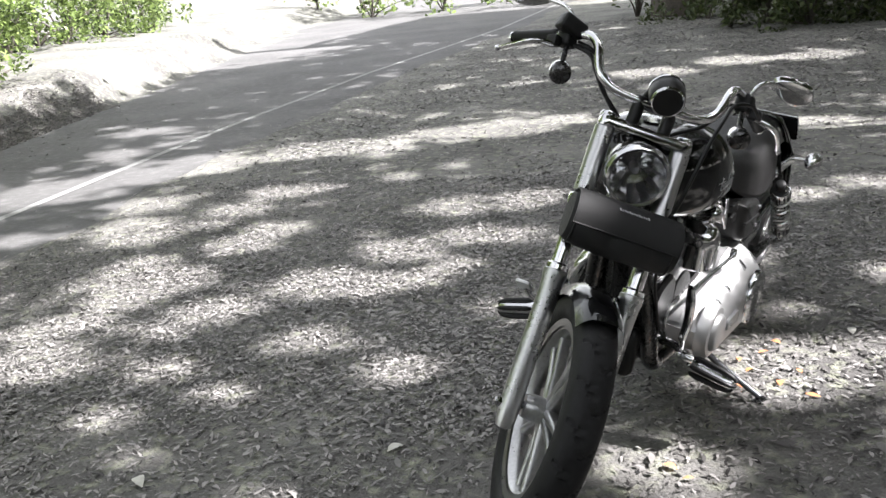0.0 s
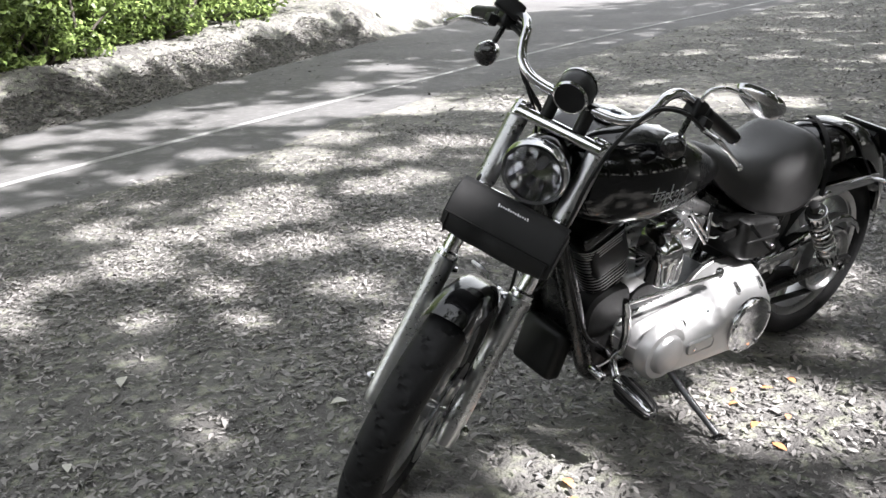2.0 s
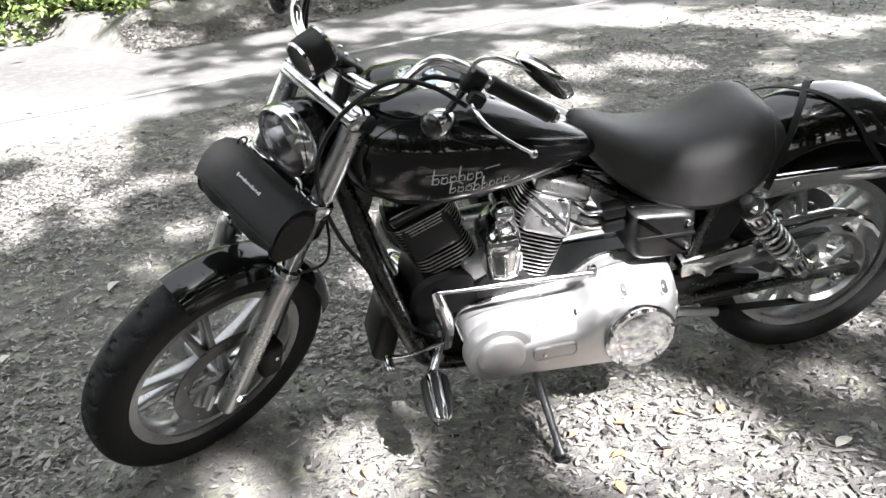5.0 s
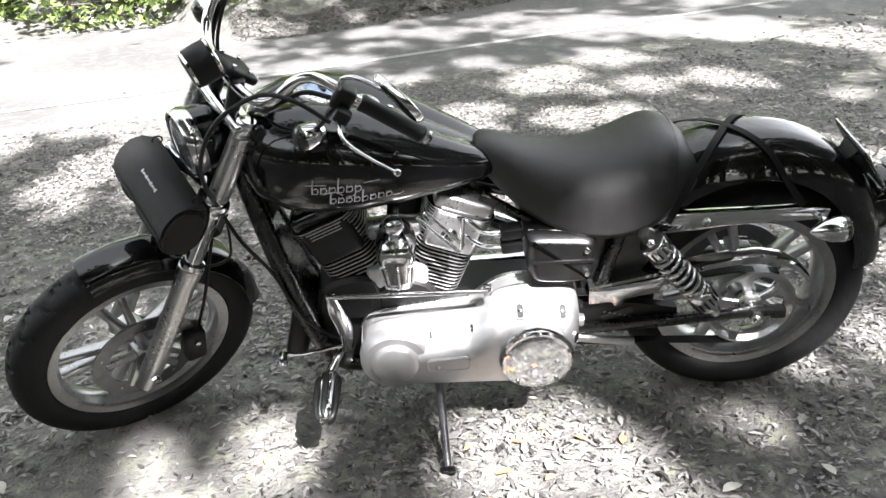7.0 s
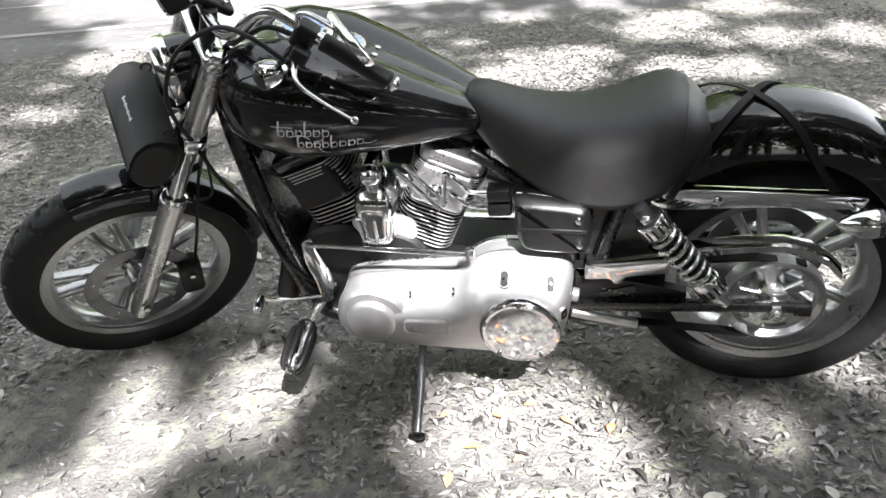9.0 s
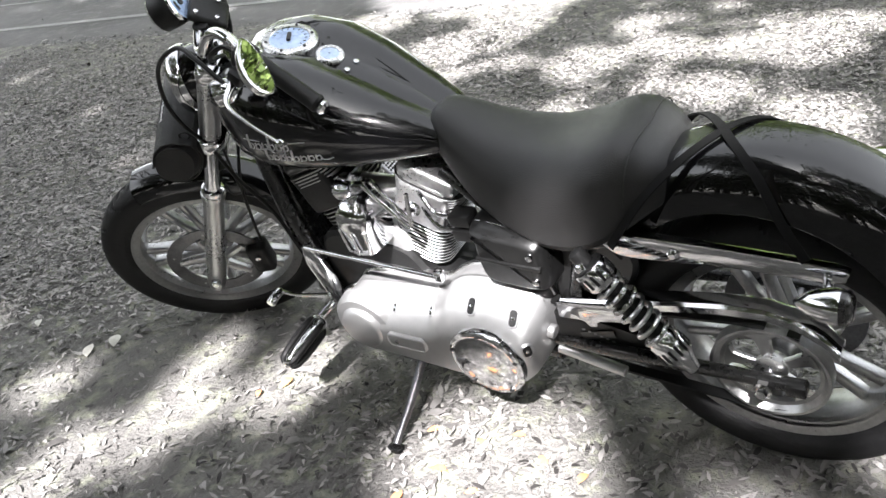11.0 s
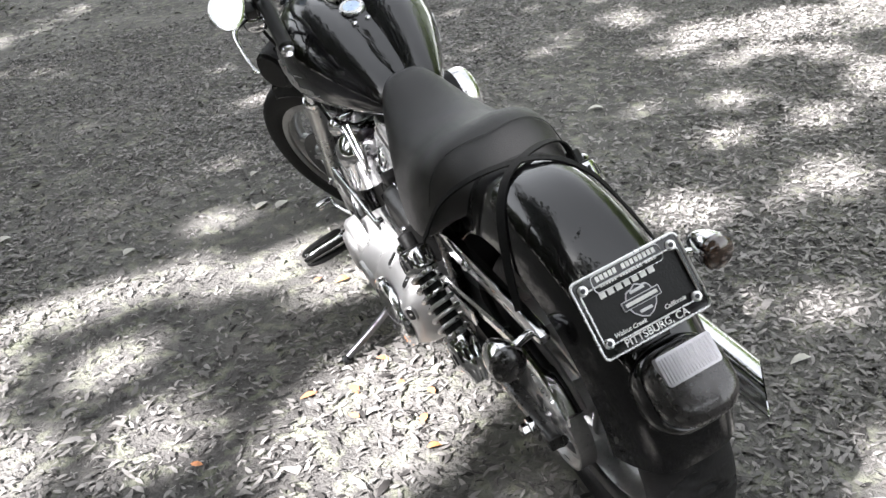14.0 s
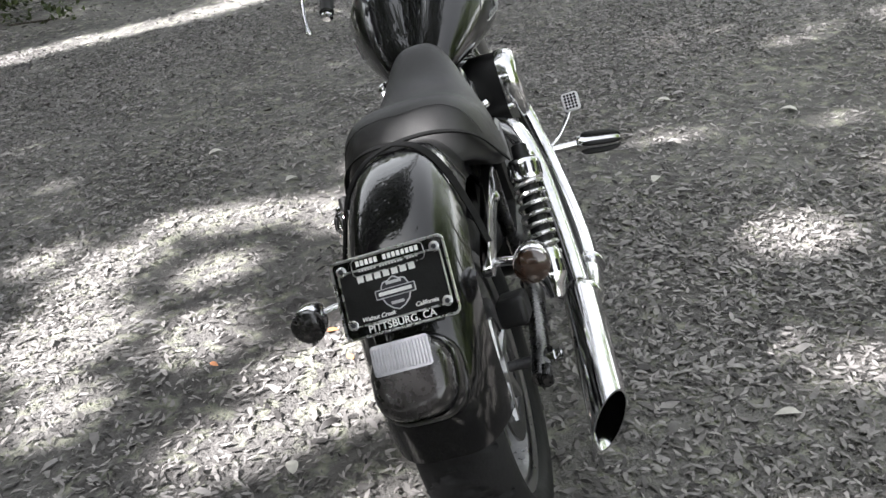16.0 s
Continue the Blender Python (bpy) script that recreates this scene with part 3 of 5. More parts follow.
# ---- added wood all round, mostly out of view, that darkens sky reflections ----
def wood_tree(x, y, height, seed):
    local = np.random.default_rng(seed)
    r = 0.9 + 0.28 * height
    rows = []
    for _ in range(1000):
        d = local.normal(0, 1, 3)
        d *= local.uniform(0.55, 1.0) / np.linalg.norm(d)
        s = local.uniform(0.35, 0.65)
        rows.append((x + d[0] * r, y + d[1] * r, max(0.25, height * 0.56 + d[2] * height * 0.52), s, s * local.uniform(.55, .8), local.uniform(0, 6.283), local.normal(0, .6), local.normal(0, .6), 0.3))
    tree(x, y, 0.12 + 0.015 * height, height * 0.9, rows, (local.uniform(-.6, .6), local.uniform(-.6, .6)), CROWN, "dark-leaved tree of the wood added around to screen the sky")


# unseen rows, put there to block low sky from the paintwork
for k in range(32):
    wood_tree(14.8 + random.uniform(-2.0, 2.4), -17 + 1.22 * k + random.uniform(-1.0, 1.0), random.uniform(5.0, 8.2), 300 + k)
for k in range(13):
    wood_tree(-6.5 + 1.6 * k, -13.5 - 1.8 * (k % 2) + random.uniform(-.6, .6), random.uniform(6.0, 8.5), 340 + k)
for k in range(7):
    wood_tree(1.5 + 1.7 * k, 23.0 + 1.5 * (k % 2) + random.uniform(-.5, .5), random.uniform(5.0, 7.0), 360 + k)


# ---- the motorcycle: x ahead, y to its left, z up, origin under the rear axle ----
LEAN_ANGLE = 11.5
AHEAD = Vector((-0.2501, -0.9682, 0))
LEFT = Vector((0.9682, -0.2501, 0)) * math.cos(radians(LEAN_ANGLE)) - V(0, 0, math.sin(radians(LEAN_ANGLE)))
UP = AHEAD.cross(LEFT)
BIKE = Matrix.Identity(4)
for i, c in enumerate((AHEAD, LEFT, UP, V(1.5596, 3.8958, -0.0075))):
    BIKE[0][i], BIKE[1][i], BIKE[2][i] = c
bike = new("motorcycle")
bike.matrix_world = BIKE
tagged(bike, "black cruiser motorcycle with chrome and silver engine on its side stand", "motorcycle")

# the steered front: u ahead, v left, w up the fork, from the front axle
RAKE, STEER = radians(28.5), radians(35)
STEM = V(-math.sin(RAKE), 0, math.cos(RAKE))
ED = V(math.cos(RAKE), 0, math.sin(RAKE))
G = math.cos(STEER) * ED + math.sin(STEER) * V(0, 1, 0)
NL = STEM.cross(G)
AXLE = V(1.665, 0, 0.31) - 0.055 * (1 - math.cos(STEER)) * ED + 0.055 * math.sin(STEER) * V(0, 1, 0)
FORK = Matrix.Identity(4)
for i, c in enumerate((G, NL, STEM, AXLE)):
    FORK[0][i], FORK[1][i], FORK[2][i] = c


def fk(u, v, w):
    return FORK @ V(u, v, w)


def turned(bm):
    """From the fork's frame to the motorcycle's."""
    bmesh.ops.transform(bm, matrix=FORK, verts=bm.verts)
    return bm


XZ = Matrix(((1, 0, 0, 0), (0, 0, 1, 0), (0, 1, 0, 0), (0, 0, 0, 1)))  # outline (x, z), height along y


def on_y(x, y, z):
    """A frame at the place whose z runs to the left."""
    return along((x, y, z), (0, 1, 0), (1, 0, 0))


# ---- wheels ----
def tyre(bm, m, radius, rim, half, steps=420, around=44):
    """A tyre about the z of m with thin winding grooves in its tread."""
    loops = []
    for i in range(steps):
        a = 2 * math.pi * i / steps
        ring = []
        for j in range(around):
            q = 2 * math.pi * j / around
            s, c = math.sin(q), math.cos(q)
            mid = (radius + rim) / 2
            rr = mid + (radius - mid) * (abs(c) ** 0.75) * (1 if c > 0 else -1)
            zz = half * (abs(s) ** 0.8) * (1 if s > 0 else -1)
            if c > 0.2:
                f = zz / half
                sway = 0.16 * math.sin(i * 2 * math.pi / 21)
                branch = (i / 21 + (0.5 if f > sway else 0.0) + 0.55 * abs(f) + 0.06 * math.sin(9 * f)) % 1
                if branch < 0.075 and 0.08 < abs(f - sway) and abs(f) < 0.86:
                    rr -= 0.006
                if abs(f - sway) < 0.06:
                    rr -= 0.006
            ring.append(m @ V(rr * math.cos(a), rr * math.sin(a), zz))
        loops.append(ring)
    return rings(bm, loops, closed=True)


def wheel(name, m, radius, rim, half, disc_side, label):
    """Tyre, rim, hub, five pairs of spokes and a brake disc."""
    hub = part(name, shape(lathe, [(.012, -.075), (.03, -.075), (.036, -.05), (.034, 0), (.036, .05), (.03, .075), (.012, .075)], m, 24), CAST, bike, label)
    part("tyre", shape(tyre, m, radius, rim, half), RUBBER, hub, "worn black rubber tyre with cut tread")
    w = half * 0.72
    prof = [(rim - .002, -w), (rim + .010, -w * 1.06), (rim + .012, -w * .96), (rim - .006, -w * .86), (rim - .016, -w * .45), (rim - .020, 0), (rim - .016, w * .45), (rim - .006, w * .86),
            (rim + .012, w * .96), (rim + .010, w * 1.06), (rim - .002, w)]
    inner = [(r - .008 if abs(z) > w * .9 else r - .010, z * .97) for r, z in prof[::-1]]
    loops = [[m @ V(r * math.cos(a), r * math.sin(a), z) for r, z in prof + inner] for a in (2 * math.pi * i / 72 for i in range(72))]
    part("rim", shape(rings, loops, closed=True), CAST, hub, "silver cast alloy rim")
    for k in range(5):
        for side in (-1, 1):
            a0 = 2 * math.pi * k / 5 + side * 0.30 + .35
            a1 = 2 * math.pi * k / 5 + side * 0.155 + .35
            bm = B()
            p, q = V(.032 * math.cos(a0), .032 * math.sin(a0), 0), V((rim - .02) * math.cos(a1), (rim - .02) * math.sin(a1), 0)
            f = along(m @ p, (m.to_3x3() @ (q - p)), m.to_3x3() @ V(0, 0, 1))
            h = (q - p).length
            rings(bm, [[f @ V(x * s, y * s2, z) for x, y in rounded(.023, .036, .009, 3)] for z, s, s2 in ((0, 1.25, 1.35), (h * .5, .9, .95), (h, 1.05, .9))])
            part("spoke", bm, CAST, hub)
    if disc_side:
        prof = [(.104, .062), (.146, .062), (.146, .067), (.104, .067)]
        loops = [[m @ V(r * math.cos(a), r * math.sin(a), z * disc_side) for r, z in prof] for a in (2 * math.pi * i / 60 for i in range(60))]
        part("brake_disc", shape(rings, loops, closed=True), STEEL, hub, "drilled steel brake disc")
        bm = B()
        for k in range(5):
            a = 2 * math.pi * k / 5
            tube(bm, [m @ V(.03 * math.cos(a), .03 * math.sin(a), .056 * disc_side), m @ V(.11 * math.cos(a + .2), .11 * math.sin(a + .2), .064 * disc_side)], [.016, .011], 8, 1)
            lathe(bm, [(.0035, .0668), (.0035, .0676), (.001, .0676)], m @ pose(0, 0, 0, 0, 180 if disc_side < 0 else 0, 0) @ pose(.125 * math.cos(a), .125 * math.sin(a), 0), 8)
        part("disc_carrier", bm, CAST, hub)
    return hub


REAR = on_y(0, 0, .328)
FRONT = Matrix.Identity(4)
for i, c in enumerate((G, STEM * -1, NL, AXLE)):
    FRONT[0][i], FRONT[1][i], FRONT[2][i] = c
front_wheel = wheel("front_wheel", FRONT, .337, .240, .052, 1, "front wheel, silver cast alloy with paired spokes")
rear_wheel = wheel("rear_wheel", REAR, .330, .236, .082, -1, "rear wheel, silver cast alloy with paired spokes")
# drive pulley
bm = B()
loops = [[REAR @ V(r * math.cos(a), r * math.sin(a), z) for r, z in ((.094, .099), (.098, .098), (.100, .090), (.118, .090), (.118, .125), (.112, .125), (.102, .112), (.094, .110))] for a in (2 * math.pi * i / 60 for i in range(60))]
rings(bm, loops, closed=True)
part("drive_pulley", bm, CAST, rear_wheel, "silver rear drive pulley")
for k in range(5):
    a = 2 * math.pi * k / 5 + .2
    arm = [(rr * math.cos(a + d), rr * math.sin(a + d)) for rr, d in ((.022, -.55), (.05, -.26), (.078, -.22), (.101, -.40), (.102, 0), (.101, .40), (.078, .22), (.05, .26), (.022, .55))]
    part("pulley_arm", shape(plate, arm, REAR, [(.097, .002), (.099, 0), (.106, 0), (.109, .003)]), POLISHED, rear_wheel, "polished pulley arm")
part("pulley_hub", shape(lathe, [(.030, .085), (.034, .10), (.034, .116), (.026, .122)], REAR, 28), POLISHED, rear_wheel)
part("drive_belt", shape(rings, [[V(x, y, z) for y, z in ((.097, dz), (.121, dz), (.121, dz + .006), (.097, dz + .006))] for x, dz in
                                 [(.60, .400), (.30, .422), (0.05, .446), (-.06, .431)]]), HOSE, bike, "black toothed drive belt")
part("drive_belt", shape(rings, [[V(x, y, z) for y, z in ((.097, dz), (.121, dz), (.121, dz + .006), (.097, dz + .006))] for x, dz in
                                 [(.60, .255), (.30, .232), (0.03, .208), (-.05, .221)]]), HOSE, bike, "black toothed drive belt")

# ---- fork ----
for side in (1, -1):
    leg = part("fork_slider", turned(shape(lathe, [(.010, -.075), (.022, -.07), (.027, -.05), (.029, .0), (.0285, .30), (.030, .335), (.0325, .345), (.0325, .362), (.026, .37)],
                                           pose(0, .108 * side, 0), 28)), SLIDER, bike, "polished aluminium fork slider")
    part("dust_cap", turned(shape(lathe, [(.0265, .362), (.030, .365), (.030, .378), (.022, .384)], pose(0, .108 * side, 0), 28)), CHROME, leg, "chrome dust cap")
    part("fork_tube", turned(shape(lathe, [(.0215, .36), (.0215, .77), (.020, .775)], pose(0, .108 * side, 0), 28)), CHROME, bike, "chrome fork tube")
    part("fork_cover", turned(shape(lathe, [(.0225, .578), (.0265, .582), (.0265, .760), (.0225, .762)], pose(0, .108 * side, 0), 28)), SLIDER, bike, "brushed upper fork cover")
    part("fork_cap", turned(shape(lathe, [(.024, .790), (.024, .797), (.020, .803), (.008, .805)], pose(0, .108 * side, 0), 20)), CHROME, bike)
    part("axle_nut", turned(shape(lathe, [(.006, .0), (.014, .0), (.014, .012), (.009, .02)], along((0, .132 * side, -.01), (0, side, 0)), 6)), CHROME, leg)
part("front_axle", turned(shape(rod, (0, -.13, 0), (0, .13, 0), .011)), STEEL, bike)
for w, d, name in ((.777, .032, "top_clamp"), (.555, .038, "bottom_clamp")):
    out = closed_curve([(-.0, -.142), (.032, -.125), (.030, -.07), (.002, -.03), (.002, .03), (.030, .07), (.032, .125), (0, .142), (-.034, .12), (-.05, .05), (-.075, 0), (-.05, -.05), (-.034, -.12)], 3)
    if name == "top_clamp":
        out = rounded(.060, .262, .020, 6)
    part(name, turned(shape(plate, out, pose(0, 0, w - d / 2), [(0, .006), (.002, .002), (.007, 0), (d - .009, 0), (d - .003, .003), (d, .010)])), CHROME, bike, "chrome fork clamp")
part("steering_head", turned(shape(rod, (-.055, 0, .56), (-.055, 0, .72), .031)), FRAME, bike)
# headlight
HL = along(fk(-.02, 0, .70), G * .88 - STEM * .476)
shell = part("headlight", shape(lathe, [(.012, -.045), (.05, -.035), (.068, -.01), (.077, .03), (.079, .062), (.079, .075)], HL, 36, caps=False), PAINT, bike, "round headlight with black shell and chrome ring")
part("trim_ring", shape(rings, [[HL @ V(r * math.cos(a), r * math.sin(a), z) for r, z in ((.073, .070), (.083, .066), (.087, .078), (.086, .094), (.080, .103), (.073, .100))] for a in (2 * math.pi * i / 48 for i in range(48))], closed=True), CHROME, shell, "chrome trim ring")
part("reflector", shape(lathe, [(.074, .09), (.066, .055), (.048, .025), (.02, .012), (.006, .010)], HL, 14, caps=False), CHROME, shell, "faceted bright reflector", 3)
part("bulb", shape(lathe, [(.013, .012), (.014, .04), (.009, .052), (.002, .055)], HL, 16), CLEAR, shell)
lens = part("lens", shape(lathe, [(.076, .094), (.060, .102), (.035, .107), (.004, .109), (.004, .105), (.035, .103), (.060, .098), (.074, .091)], HL, 36, caps=False), GLASS, shell, "clear glass lens")
lens.visible_shadow = False
part("mount", shape(rod, HL @ V(0, -.085, .02), HL @ V(0, -.06, .03), .014), CHROME, shell)
# bag strapped across the fork
bag = new("fork_bag")
bag.matrix_world = BIKE @ FORK @ pose(.078, .003, .505)
tagged(bag, "black nylon roll bag strapped across the motorcycle's fork", "bag")
bm = B()
bag_rings = []
for t in np.linspace(-1, 1, 15):
    e = (1 - abs(t) ** 7) ** 0.5 if abs(t) < 1 else 0.0
    sx, sz = 0.056 * (0.84 + 0.16 * e), 0.070 * (0.84 + 0.16 * e)
    sag = 0.006 * math.sin(t * 7) + .004 * math.cos(t * 13)
    bag_rings.append([V(sx * 2 * x + sag, t * .148, sz * 2 * z - .004 * (1 - t * t)) for x, z in rounded(1, 1, .44, 5)])
rings(bm, bag_rings)
part("bag_body", bm, CLOTH, bag)
bm = B()
rings(bm, [[V(x, t * .142, z) for x, z in ((-.035, .068), (.010, .0745), (.038, .062), (.056, .034), (.0615, .004), (.060, -.020), (.0565, -.020), (.058, .004), (.052, .032), (.035, .058), (.009, .070), (-.035, .064))] for t in np.linspace(-1, 1, 9)])
part("bag_flap", bm, CLOTH, bag, "folded-over front flap")
for v in (-.105, .105):
    bm = B()
    rings(bm, [[V(x, v + dv, z) for dv in (-.011, .011)] + [V(x - .002, v + dv, z - .001) for dv in (.011, -.011)] for x, z in ((-.115, .03), (-.092, .05), (-.055, .045), (-.050, .0), (-.055, -.04), (-.092, -.05), (-.115, -.03))], closed=True)
    part("strap", bm, HOSE, bag)
part("flap_piping", shape(tube, [V(.0615, t * .142, -.0195) for t in np.linspace(-1, 1, 9)], .0026, 8, 1), HOSE, bag, "black piping along the flap")
for t in (-.90, .90):
    part("end_piping", shape(tube, [V(.1125 * x * 1.0, t * .148, .141 * z) for x, z in rounded(1, 1, .44, 5) + rounded(1, 1, .44, 5)[:1]], .0026, 8, 1), HOSE, bag, "black piping round the end")
for v in (-.118, .118):
    part("buckle", shape(tube, [V(-.018 + .013 * math.cos(a), v, .078 + .011 * math.sin(a)) for a in np.linspace(0, 2 * math.pi, 15)], .0024, 8, 1), HOSE, bag, "black strap buckle")
bm = B()
for k in range(13):
    block(bm, pose(.0475, .044 - k * .0064, .0500 - .0012 * (k % 2)) @ pose(0, 0, 0, 14, -42, 0), (.0012, .0034, .0046 + .004 * ((k * 7) % 4 == 0)), 0)
part("stitched_lettering", bm, SILVER, bag, "pale stitched lettering, drawn as plain bars")

# ---- handlebar ----
bars = [(-.235, .378, .966), (-.17, .326, .973), (-.105, .275, .981), (-.065, .238, .988), (-.036, .210, .984), (-.016, .192, .962), (-.005, .181, .925), (.002, .166, .892), (.010, .136, .868), (.016, .10, .857), (.02, .05, .853), (.022, 0, .852)]
bars = bars + [(u, -v, w) for u, v, w in bars[-2::-1]]
handlebar = part("handlebar", turned(shape(tube, bars, .0127, 14, 8)), CHROME, bike, "bent chrome handlebar")
for v in (-.045, .045):
    part("riser", turned(shape(rod, (.0, v, .77), (.018, v, .868), .018)), PLASTIC, bike)
GRIP_A, GRIP_B = V(-.120, .287, .9795), V(-.247, .388, .9655)
for s in (1, -1):
    def mir(p):
        return V(p[0], p[1] * s, p[2])
    ga, gb = mir(GRIP_A), mir(GRIP_B)
    grip = part("grip", turned(shape(lathe, [(.017, 0), (.0195, .004), (.018, .02), (.0185, .08), (.018, .14), (.0195, .152), (.016, .157)], along(ga, gb - ga), 20)), HOSE, bike, "black rubber handgrip")
    part("grip_end", turned(shape(lathe, [(.016, 0), (.0165, .006), (.009, .012)], along(gb, gb - ga), 16)), CHROME, grip)
    box = part("switch_housing", turned(shape(block, along(mir((-.092, .265, .974)), gb - ga), (.046, .055, .046), .01, 3)), PLASTIC, bike, "black switch housing")
    # lever with its bracket
    piv = mir((-.070, .300, .938))
    part("lever_bracket", turned(shape(block, along(piv + V(-.008, 0, .012), gb - ga), (.03, .03, .035), .006)), PLASTIC, box)
    part("lever", turned(shape(tube, [piv, mir((-.060, .355, .925)), mir((-.105, .395, .912)), mir((-.165, .430, .900))], [.010, .008, .0065, .006], 10, 6, .55)), CHROME, bike, "chrome hand lever")
    part("lever_ball", turned(shape(lathe, [(.002, -.009), (.007, -.006), (.0095, 0), (.007, .006), (.002, .009)], along(mir((-.167, .431, .900)), (0, 0, 1)), 14)), CHROME, bike)
    # front turn signal
    body = part("turn_signal", turned(shape(lathe, [(.004, -.045), (.016, -.038), (.028, -.018), (.031, .006), (.030, .012)], along(mir((-.045, .262, .868)), (.88, 0, -.476)), 24)), CHROME, bike, "chrome bullet turn signal")
    part("lens", turned(shape(lathe, [(.029, .011), (.029, .018), (.02, .026), (.004, .029)], along(mir((-.045, .262, .868)), (.88, 0, -.476)), 24)), SMOKE, body)
    part("stalk", turned(shape(tube, [mir((-.055, .262, .878)), mir((-.065, .262, .905)), mir((-.085, .262, .960))], .008, 10)), FRAME, body)
    # mirror
    long_way = mir((-.047, .139, -.017)).normalized()
    facing = mir((-.62, .0, .78))
    facing = (facing - facing.dot(long_way) * long_way).normalized()
    back = along(mir((-.112, .392, 1.063)), facing, facing.cross(long_way) * -1)
    oval = [(.070 * math.cos(a), .040 * math.sin(a) * (1 - .28 * math.cos(a))) for a in (2 * math.pi * i / 30 for i in range(30))]
    mirror = part("mirror", turned(shape(plate, oval, back, [(-.013, .016), (-.011, .006), (-.004, .001), (.003, 0), (.005, .003)])), CHROME, bike, "chrome oval rear-view mirror")
    part("mirror_glass", turned(shape(plate, oval, back, [(.0045, .005), (.0058, .006)])), MIRROR, mirror)
    part("mirror_stem", turned(shape(tube, [mir((-.075, .268, .985)), mir((-.06, .272, 1.02)), mir((-.065, .300, 1.045)), mir((-.09, .345, 1.055)), mir((-.105, .38, 1.06))], .0055, 10)), CHROME, mirror)
# brake fluid box on the right bar
res = part("brake_reservoir", turned(shape(block, along((-.068, -.268, 1.0), (.25, -.9, .2)), (.05, .045, .075), .008, 3)), PLASTIC, bike, "black brake fluid reservoir")
# speedometer and clamp cover
SP = along(fk(.110, 0, .852), G * -.76 + STEM * .65)
speedo = part("speedometer", shape(lathe, [(.032, -.002), (.040, -.004), (.045, .004), (.0465, .03), (.0465, .052), (.043, .058)], SP, 32), PLASTIC, bike, "round black speedometer on the handlebar")
part("face", shape(lathe, [(.042, .0585), (.002, .0595)], SP, 32, caps=False), DIAL, speedo, "pale blue-white dial")
part("bezel", shape(rings, [[SP @ V(r * math.cos(a), r * math.sin(a), z) for r, z in ((.041, .057), (.0475, .054), (.048, .060), (.043, .063))] for a in (2 * math.pi * i / 40 for i in range(40))], closed=True), CHROME, speedo)
part("front_ring", shape(rings, [[SP @ V(r * math.cos(a), r * math.sin(a), z) for r, z in ((.037, -.003), (.041, -.005), (.0445, .001), (.039, .002))] for a in (2 * math.pi * i / 40 for i in range(40))], closed=True), CHROME, speedo)
bm = B()
for k in range(21):
    a = radians(-120 + k * 12)
    block(bm, SP @ pose(.036 * math.cos(a), .036 * math.sin(a), .0602, 0, 0, math.degrees(a)), (.0045 if k % 2 else .007, .0014, .0006), 0)
block(bm, SP @ pose(-.022, 0, .0602), (.009, .022, .0006), 0)
tagged(part("dial_marks", bm, INK, speedo), kind="stuff")
part("needle", shape(block, SP @ pose(.012, 0, .0615, 0, 0, 25), (.028, .002, .001), 0), INK, speedo)
part("hub", shape(lathe, [(.008, .0595), (.008, .063), (.003, .064)], SP, 12), INK, speedo)
cover = part("clamp_cover", turned(shape(block, pose(.002, 0, .868, 0, -16, 0), (.092, .086, .022), .01, 3)), PLASTIC, bike, "black handlebar clamp cover")
for u, v in ((-.012, -.030), (-.012, .030), (.035, -.031), (.035, .031)):
    part("bolt", turned(shape(lathe, [(.0055, 0), (.0055, .005), (.003, .006)], pose(u - .008, v, .880 + (.002 - u) * -.28), 10)), CHROME, cover)

# ---- tank ----
def tank_section(x, w, zb, zt, k=36):
    """A tank cross-section: flat-bellied, full-sided, with a shallow saddle on top."""
    out = []
    for i in range(k):
        a = 2 * math.pi * i / k
        c, s = math.cos(a), math.sin(a)
        y = w * math.copysign(abs(c) ** 0.82, c)
        mid = zb + (zt - zb) * .48
        z = mid + (zt - mid if s > 0 else mid - zb) * math.copysign(abs(s) ** (0.92 if s > 0 else 0.66), s)
        if s > 0:
            z -= .040 * math.exp(-(y / .052) ** 2) * min(w / .17, 1)
        out.append(V(x, y, z))
    return out


TANK = [(1.268, .050, .80, .905), (1.258, .100, .775, .945), (1.225, .148, .745, .978), (1.16, .187, .722, .998), (1.08, .206, .712, 1.002), (.98, .201, .714, .982), (.88, .172, .722, .936), (.78, .131, .732, .882),
        (.70, .095, .742, .84), (.668, .075, .750, .815), (.655, .05, .758, .798)]
tank = part("fuel_tank", shape(rings, [tank_section(*s) for s in TANK]), PAINT, bike, "gloss black teardrop fuel tank")
bm = B()
rows = []
for x, z, w in ((1.185, .955, .030), (1.16, .972, .052), (1.10, .976, .064), (1.02, .962, .062), (.95, .937, .050), (.88, .906, .038), (.80, .868, .030), (.72, .828, .024), (.69, .812, .020)):
    rows.append([V(x, -w, z - .016), V(x, -w * .8, z), V(x, 0, z + .004), V(x, w * .8, z), V(x, w, z - .016)])
vs = [[bm.verts.new(p) for p in r] for r in rows]
for a, b in zip(vs, vs[1:]):
    for i in range(4):
        bm.faces.new((a[i], a[i + 1], b[i + 1], b[i]))
part("console", bm, PAINT, tank, "black centre console on the tank")
for k in (-1, 1):
    edge = [V(x, k * w * .98, z - .009) for x, z, w in ((1.165, .972, .050), (1.10, .976, .064), (1.02, .962, .062), (.95, .937, .050), (.88, .906, .038), (.80, .868, .030), (.72, .828, .024), (.69, .812, .020))]
    part("console_seam", shape(tube, edge, .0045, 8, 4), HOSE, tank, "black rubber seam along the console")
GA = along((1.062, 0, .9775), (-.25, 0, 1))
